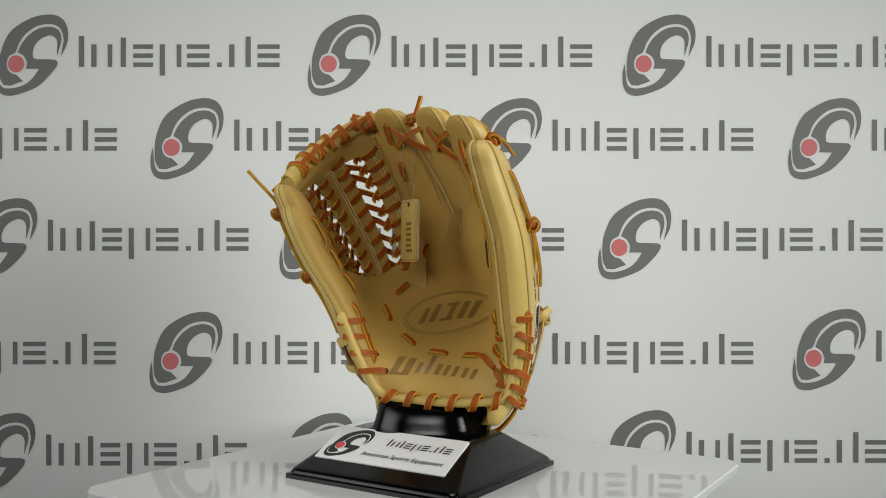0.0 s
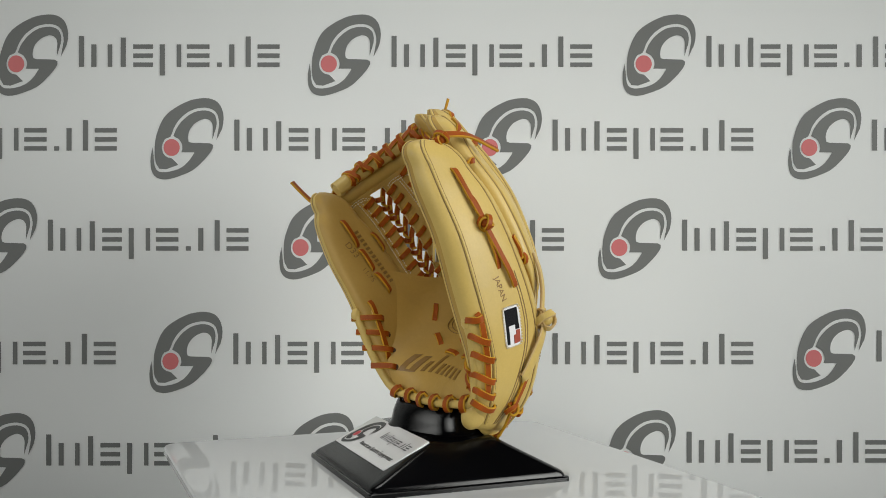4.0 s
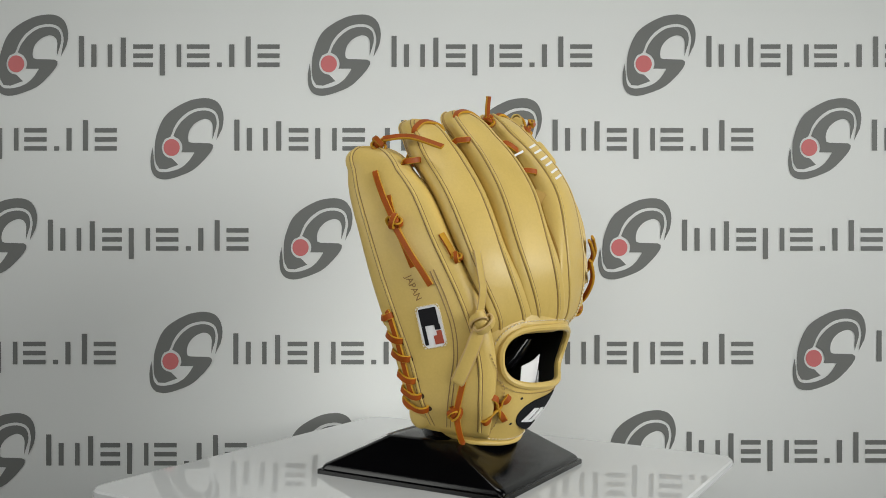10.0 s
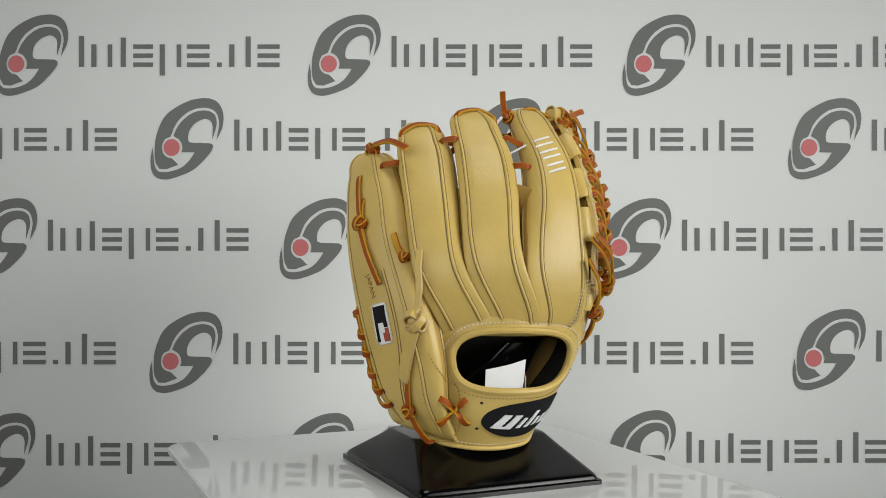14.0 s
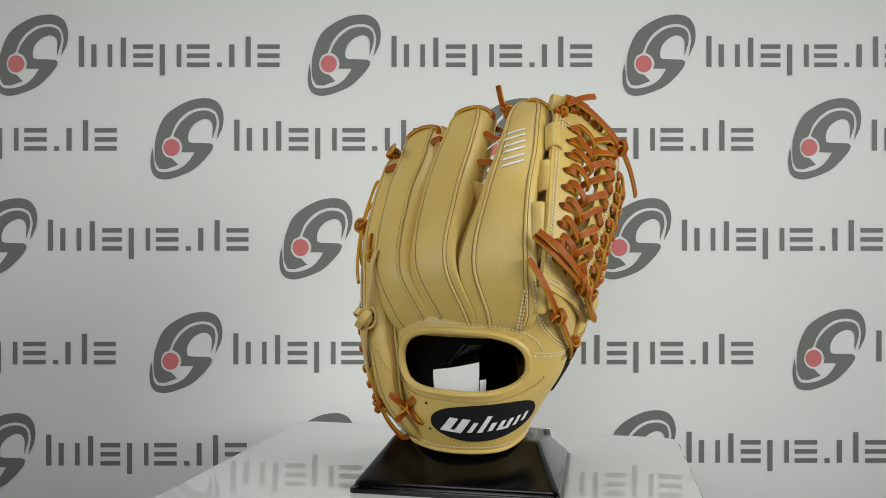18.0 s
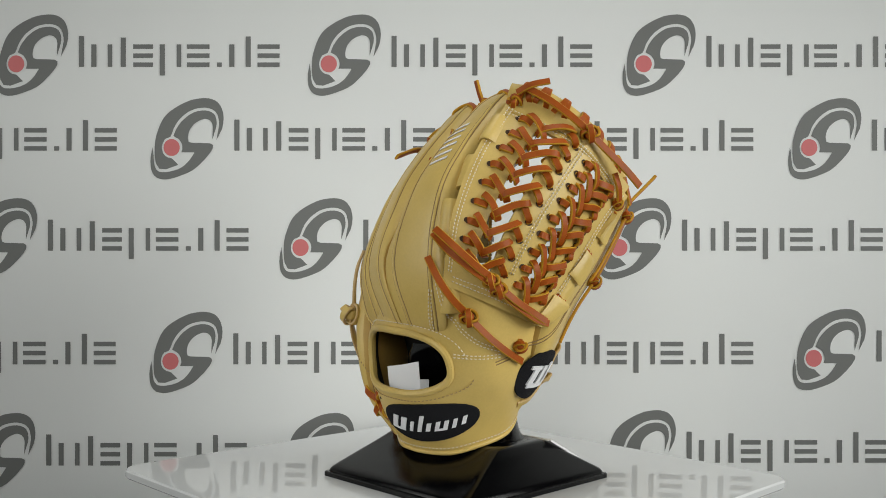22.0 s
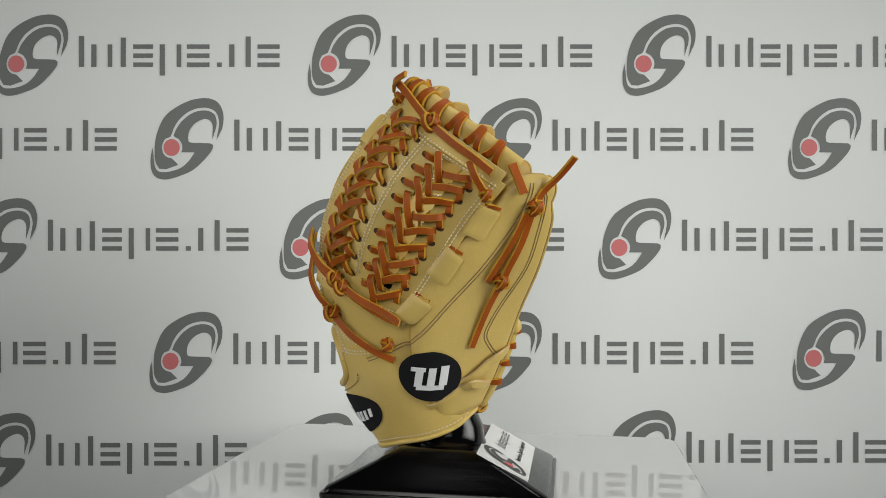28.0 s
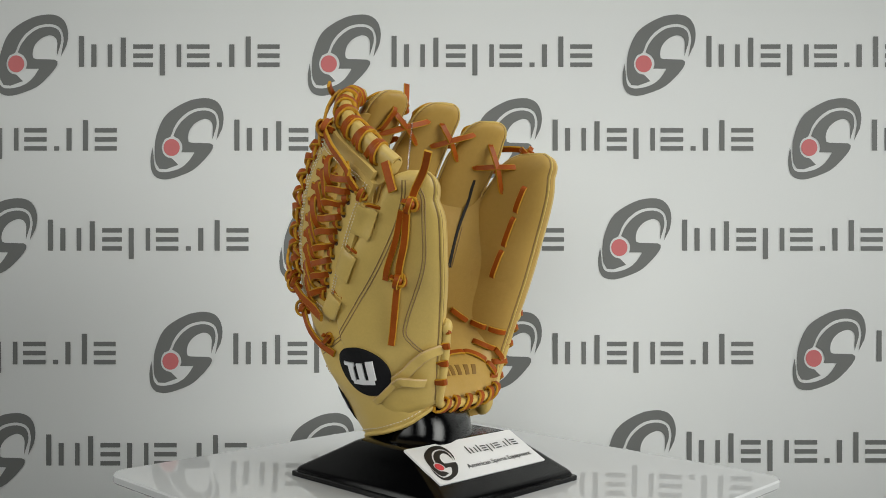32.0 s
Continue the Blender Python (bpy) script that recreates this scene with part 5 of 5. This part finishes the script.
        if k < 6:
            lace([line[i + j] + up * h - out * o for j, h, o in ((0, 0.0056, 0.0058), (2, 0.0046, 0.0078), (4, 0.0034, 0.0078), (7, 0.0012, 0.0066))], up * 0.35 - out, web_piece, "whip_lace", w=0.0050)
    q = Vector((-0.45, 0.85, 0.1))
    free([(-0.096, 0.098, 0.404), (-0.118, 0.098, 0.392), (-0.140, 0.096, 0.376), (-0.156, 0.092, 0.362)], web_piece, q, 0.0064)
    knot(U(-0.160, 0.089, 0.358), Vector((-0.6, -0.4, -0.6)), web_piece, 0.0072)
    free([(-0.164, 0.088, 0.354), (-0.180, 0.076, 0.338), (-0.194, 0.062, 0.324), (-0.206, 0.049, 0.310)], web_piece, q, 0.0064)
    free([(-0.182, 0.060, 0.322), (-0.186, 0.056, 0.308), (-0.186, 0.048, 0.296)], web_piece, (-0.7, 0.6, 0), 0.0058)
    knot(U(-0.184, 0.044, 0.292), Vector((-0.3, 0.2, 0.9)), web_piece, 0.0048)
    # seams: hem over the wrist opening, strap and hem
    for k, lo, hi in ((1.22, 8, 172), (1.26, 190, 350)):
        fs = [radians(lo + (hi - lo) * i / 60) for i in range(61)]
        pts = [(HOLE[0] + k * HOLE[2] * math.copysign(abs(math.cos(f)) ** 0.8, math.cos(f)), HOLE[1] + k * HOLE[3] * math.copysign(abs(math.sin(f)) ** 0.8, math.sin(f))) for f in fs]
        got = [on(tuple(hull(a, b)), 0.0005) for a, b in pts]
        stitches([g[0] for g in got], [g[1] for g in got], thing, 0.0036, mat=THREAD if k < 1.25 else DARK_THREAD)
    got = [on(tuple(hull(0.24 + 0.66 * i / 80, 0.045)), 0.0005) for i in range(81)]
    stitches([g[0] for g in got], [g[1] for g in got], thing, 0.0036)
    bm = bmesh.new()
    cord(bm, [hull(0.12 + 0.85 * i / 80, 0.0) * UNIT for i in range(81)], 0.0022, 8)
    part("hem_roll", bm, LEATHER, thing, smooth=60)


def hang_tag():
    thing = tagged(new("hang_tag"), "small stitched blond leather tag on a bead chain in the pocket", "tag")
    m = Matrix.Translation(U(-0.046, 0.040, 0.267)) @ pose(0, 0, 0, 0, 0, -63) @ pose(0, 0, 0, 90, 0, 0)
    bm = bmesh.new()
    lay = rounded(0.036, 0.060, 0.006, 5)
    plate(bm, lay, -0.0002, 0.0022)
    part("tag_face", bm, LEATHER, thing, m=m, smooth=30)
    bm = bmesh.new()
    plate(bm, lay, -0.0010, -0.0002)
    part("tag_back", bm, TAG_BACK, thing, m=m, smooth=30)
    rim = [m @ Vector((x, y, 0.0024)) for x, y in rounded(0.0322, 0.0565, 0.0045, 5)]
    stitches(rim + rim[:1], (m.to_3x3() @ Vector((0, 0, 1))), thing, 0.0026, mat=DARK_THREAD)
    bm = bmesh.new()
    for k in range(6):
        plate(bm, [(x, y - 0.019 + 0.0052 * k) for x, y in ((-0.0045, -0.0016), (0.0065 if k else 0.009, -0.0016), (0.0065 if k else 0.009, 0.0012), (-0.0045, 0.0012))], 0.0022, 0.0026)
    part("stamped_bars", bm, STAMP, thing, m=m, smooth=0)
    bm = bmesh.new()
    plate(bm, [(0.0022 * math.cos(2 * math.pi * k / 14), 0.0252 + 0.0022 * math.sin(2 * math.pi * k / 14)) for k in range(14)], 0.0020, 0.0026)
    part("eyelet", bm, LINING, thing, m=m, smooth=0)
    top, eye = U(-0.048, 0.034, 0.374), m @ Vector((0, 0.0252, 0.003))
    bm = bmesh.new()
    for side in (-1, 1):
        a, b = top + Vector((0.0052 * side, 0.002 * side, 0)), eye + Vector((0.0046 * side, 0.001 * side, 0.006))
        line = even(spline([top + Vector((0, 0, 0.003)), a, a.lerp(b, 0.5) + Vector((0.0006 * side, 0, 0)), b, eye], 60), 34)
        for p in line:
            bmesh.ops.create_icosphere(bm, subdivisions=1, radius=0.0009, matrix=Matrix.Translation(p))
    part("bead_chain", bm, STEEL, thing, "thin steel bead chain")
    return thing


def paper_tag():
    thing = tagged(new("paper_tag"), "folded white paper tag inside the glove's wrist opening", "tag")
    q = spline([U(0.043, 0.074, 0.098), U(0.045, 0.075, 0.110), U(0.046, 0.076, 0.123)], 5), spline([U(0.024, 0.088, 0.096), U(0.026, 0.089, 0.112), U(0.026, 0.090, 0.127)], 5), spline([U(0.004, 0.095, 0.098), U(0.005, 0.098, 0.115), U(0.006, 0.100, 0.132)], 5)
    rows = [spline([c[j] for c in q], 9) for j in range(5)]
    part("paper_leaf", sheet(rows, 0.0006), PAPER, thing, smooth=40)
    rows = [[U(0.004 - 0.008 * i / 4, 0.099 - 0.001 * i, 0.098 + 0.016 * j / 3) for i in range(5)] for j in range(4)]
    part("paper_leaf", sheet(rows, 0.0006), PAPER, thing, smooth=40)
    return thing


def glove():
    thing = tagged(new("baseball_glove"), "blond leather baseball glove with orange-brown laces, on a black stand", "glove")
    for name, (levels, tip) in FINGERS.items():
        bulge = 0.008 if name == "thumb" else 0.011
        rings = finger_rings(levels, tip, bulge, joins=JOINS.get(name))
        bm = loft(rings)
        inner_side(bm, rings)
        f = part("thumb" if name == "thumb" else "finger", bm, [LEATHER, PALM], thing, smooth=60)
        SKIN_PARTS.append(f)
        for k, m in ((14, 14),) if name == "thumb" else ((5, 11), (18, 30)):
            n = len(rings[0])
            for j, d in ((k, 1), (m, -1)):
                if j == m and k == m and d < 0:
                    continue
                bm = bmesh.new()
                cord(bm, [r[j] for r in rings[1:37]], 0.0013, 8)
                # dark cords on both sides draw the shaded grooves beside the welt
                for q in (-1, 1):
                    cord(bm, [r[j] + (r[(j + q) % n] - r[j]).normalized() * 0.0017 for r in rings[1:37]], 0.00048, 5, 1)
                part("welt", bm, [LEATHER, SEAM_SHADE], f)
            if k != m:
                arch = rings[36]
                bm = bmesh.new()
                cord(bm, [arch[i] for i in range(k, m + 1)], 0.0010, 6)
                part("welt", bm, LEATHER, f)
    # palm
    cols = [spline([U(*palm_point(i, j)) for j in range(7)], 41) for i in range(9)]
    rows = [spline([c[j] for c in cols], 61) for j in range(41)]
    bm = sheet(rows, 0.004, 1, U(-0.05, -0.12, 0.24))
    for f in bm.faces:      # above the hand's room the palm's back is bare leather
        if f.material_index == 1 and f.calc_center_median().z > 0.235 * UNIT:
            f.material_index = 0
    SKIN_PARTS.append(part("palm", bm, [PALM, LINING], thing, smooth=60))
    # outer hull with the wrist opening
    bm = bmesh.new()
    nS, nV = 110, 34
    vs = [[bm.verts.new(hull(i / nS, j / nV) * UNIT) for i in range(nS + 1)] for j in range(nV + 1)]

    def inside(s, v):
        return abs((s - HOLE[0]) / HOLE[2]) ** 2.5 + abs((v - HOLE[1]) / HOLE[3]) ** 2.5
    for j in range(nV):
        for i in range(nS):
            if inside((i + 0.5) / nS, (j + 0.5) / nV) > 1:
                bm.faces.new((vs[j][i], vs[j][i + 1], vs[j + 1][i + 1], vs[j + 1][i]))
    for j in range(nV + 1):
        for i in range(nS + 1):
            s, v = i / nS, j / nV
            q = inside(s, v)
            if 0.7 < q < 1.3 and vs[j][i].is_boundary and vs[j][i].link_faces:
                k = q ** (-1 / 2.5)
                vs[j][i].co = hull(HOLE[0] + (s - HOLE[0]) * k, HOLE[1] + (v - HOLE[1]) * k) * UNIT
    bmesh.ops.delete(bm, geom=[v for v in bm.verts if not v.link_faces], context="VERTS")
    bm.normal_update()
    if sum(f.normal.dot(f.calc_center_median() - Vector((-0.02, 0.03, f.calc_center_median().z))) for f in bm.faces) < 0:
        bmesh.ops.reverse_faces(bm, faces=bm.faces)
    bm.normal_update()
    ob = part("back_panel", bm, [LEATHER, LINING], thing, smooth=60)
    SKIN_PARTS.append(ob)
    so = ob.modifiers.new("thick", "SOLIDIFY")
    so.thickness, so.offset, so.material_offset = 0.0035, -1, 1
    bm = bmesh.new()
    edge = [hull(HOLE[0] + HOLE[2] * math.copysign(abs(math.cos(f)) ** 0.8, math.cos(f)), HOLE[1] + HOLE[3] * math.copysign(abs(math.sin(f)) ** 0.8, math.sin(f))) * UNIT for f in [2 * math.pi * k / 64 for k in range(65)]]
    cord(bm, edge, 0.0032, 8)
    part("wrist_binding", bm, LEATHER, thing)
    web_piece = build_web(thing)
    wrap_skin()
    dress(thing, web_piece)
    return thing


backdrop()
room()
pedestal()
TURNING = []
TURNING.append((board(), BOARD_AT))
TURNING.append((stand(), STAND_AT))
TURNING.append((glove(), (0, 0)))
TURNING.append((hang_tag(), (0, 0)))
TURNING.append((paper_tag(), (0, 0)))


def motions():
    times = [0, 0.1, 0.3, 0.6] + list(range(1, 32)) + [31.4, 31.7, 31.9, 32]
    for thing, (x, y) in TURNING:
        walk(thing, [(t, pose(0, 0, 0, 0, 0, RATE * t) @ pose(x, y, 0)) for t in times])


motions()
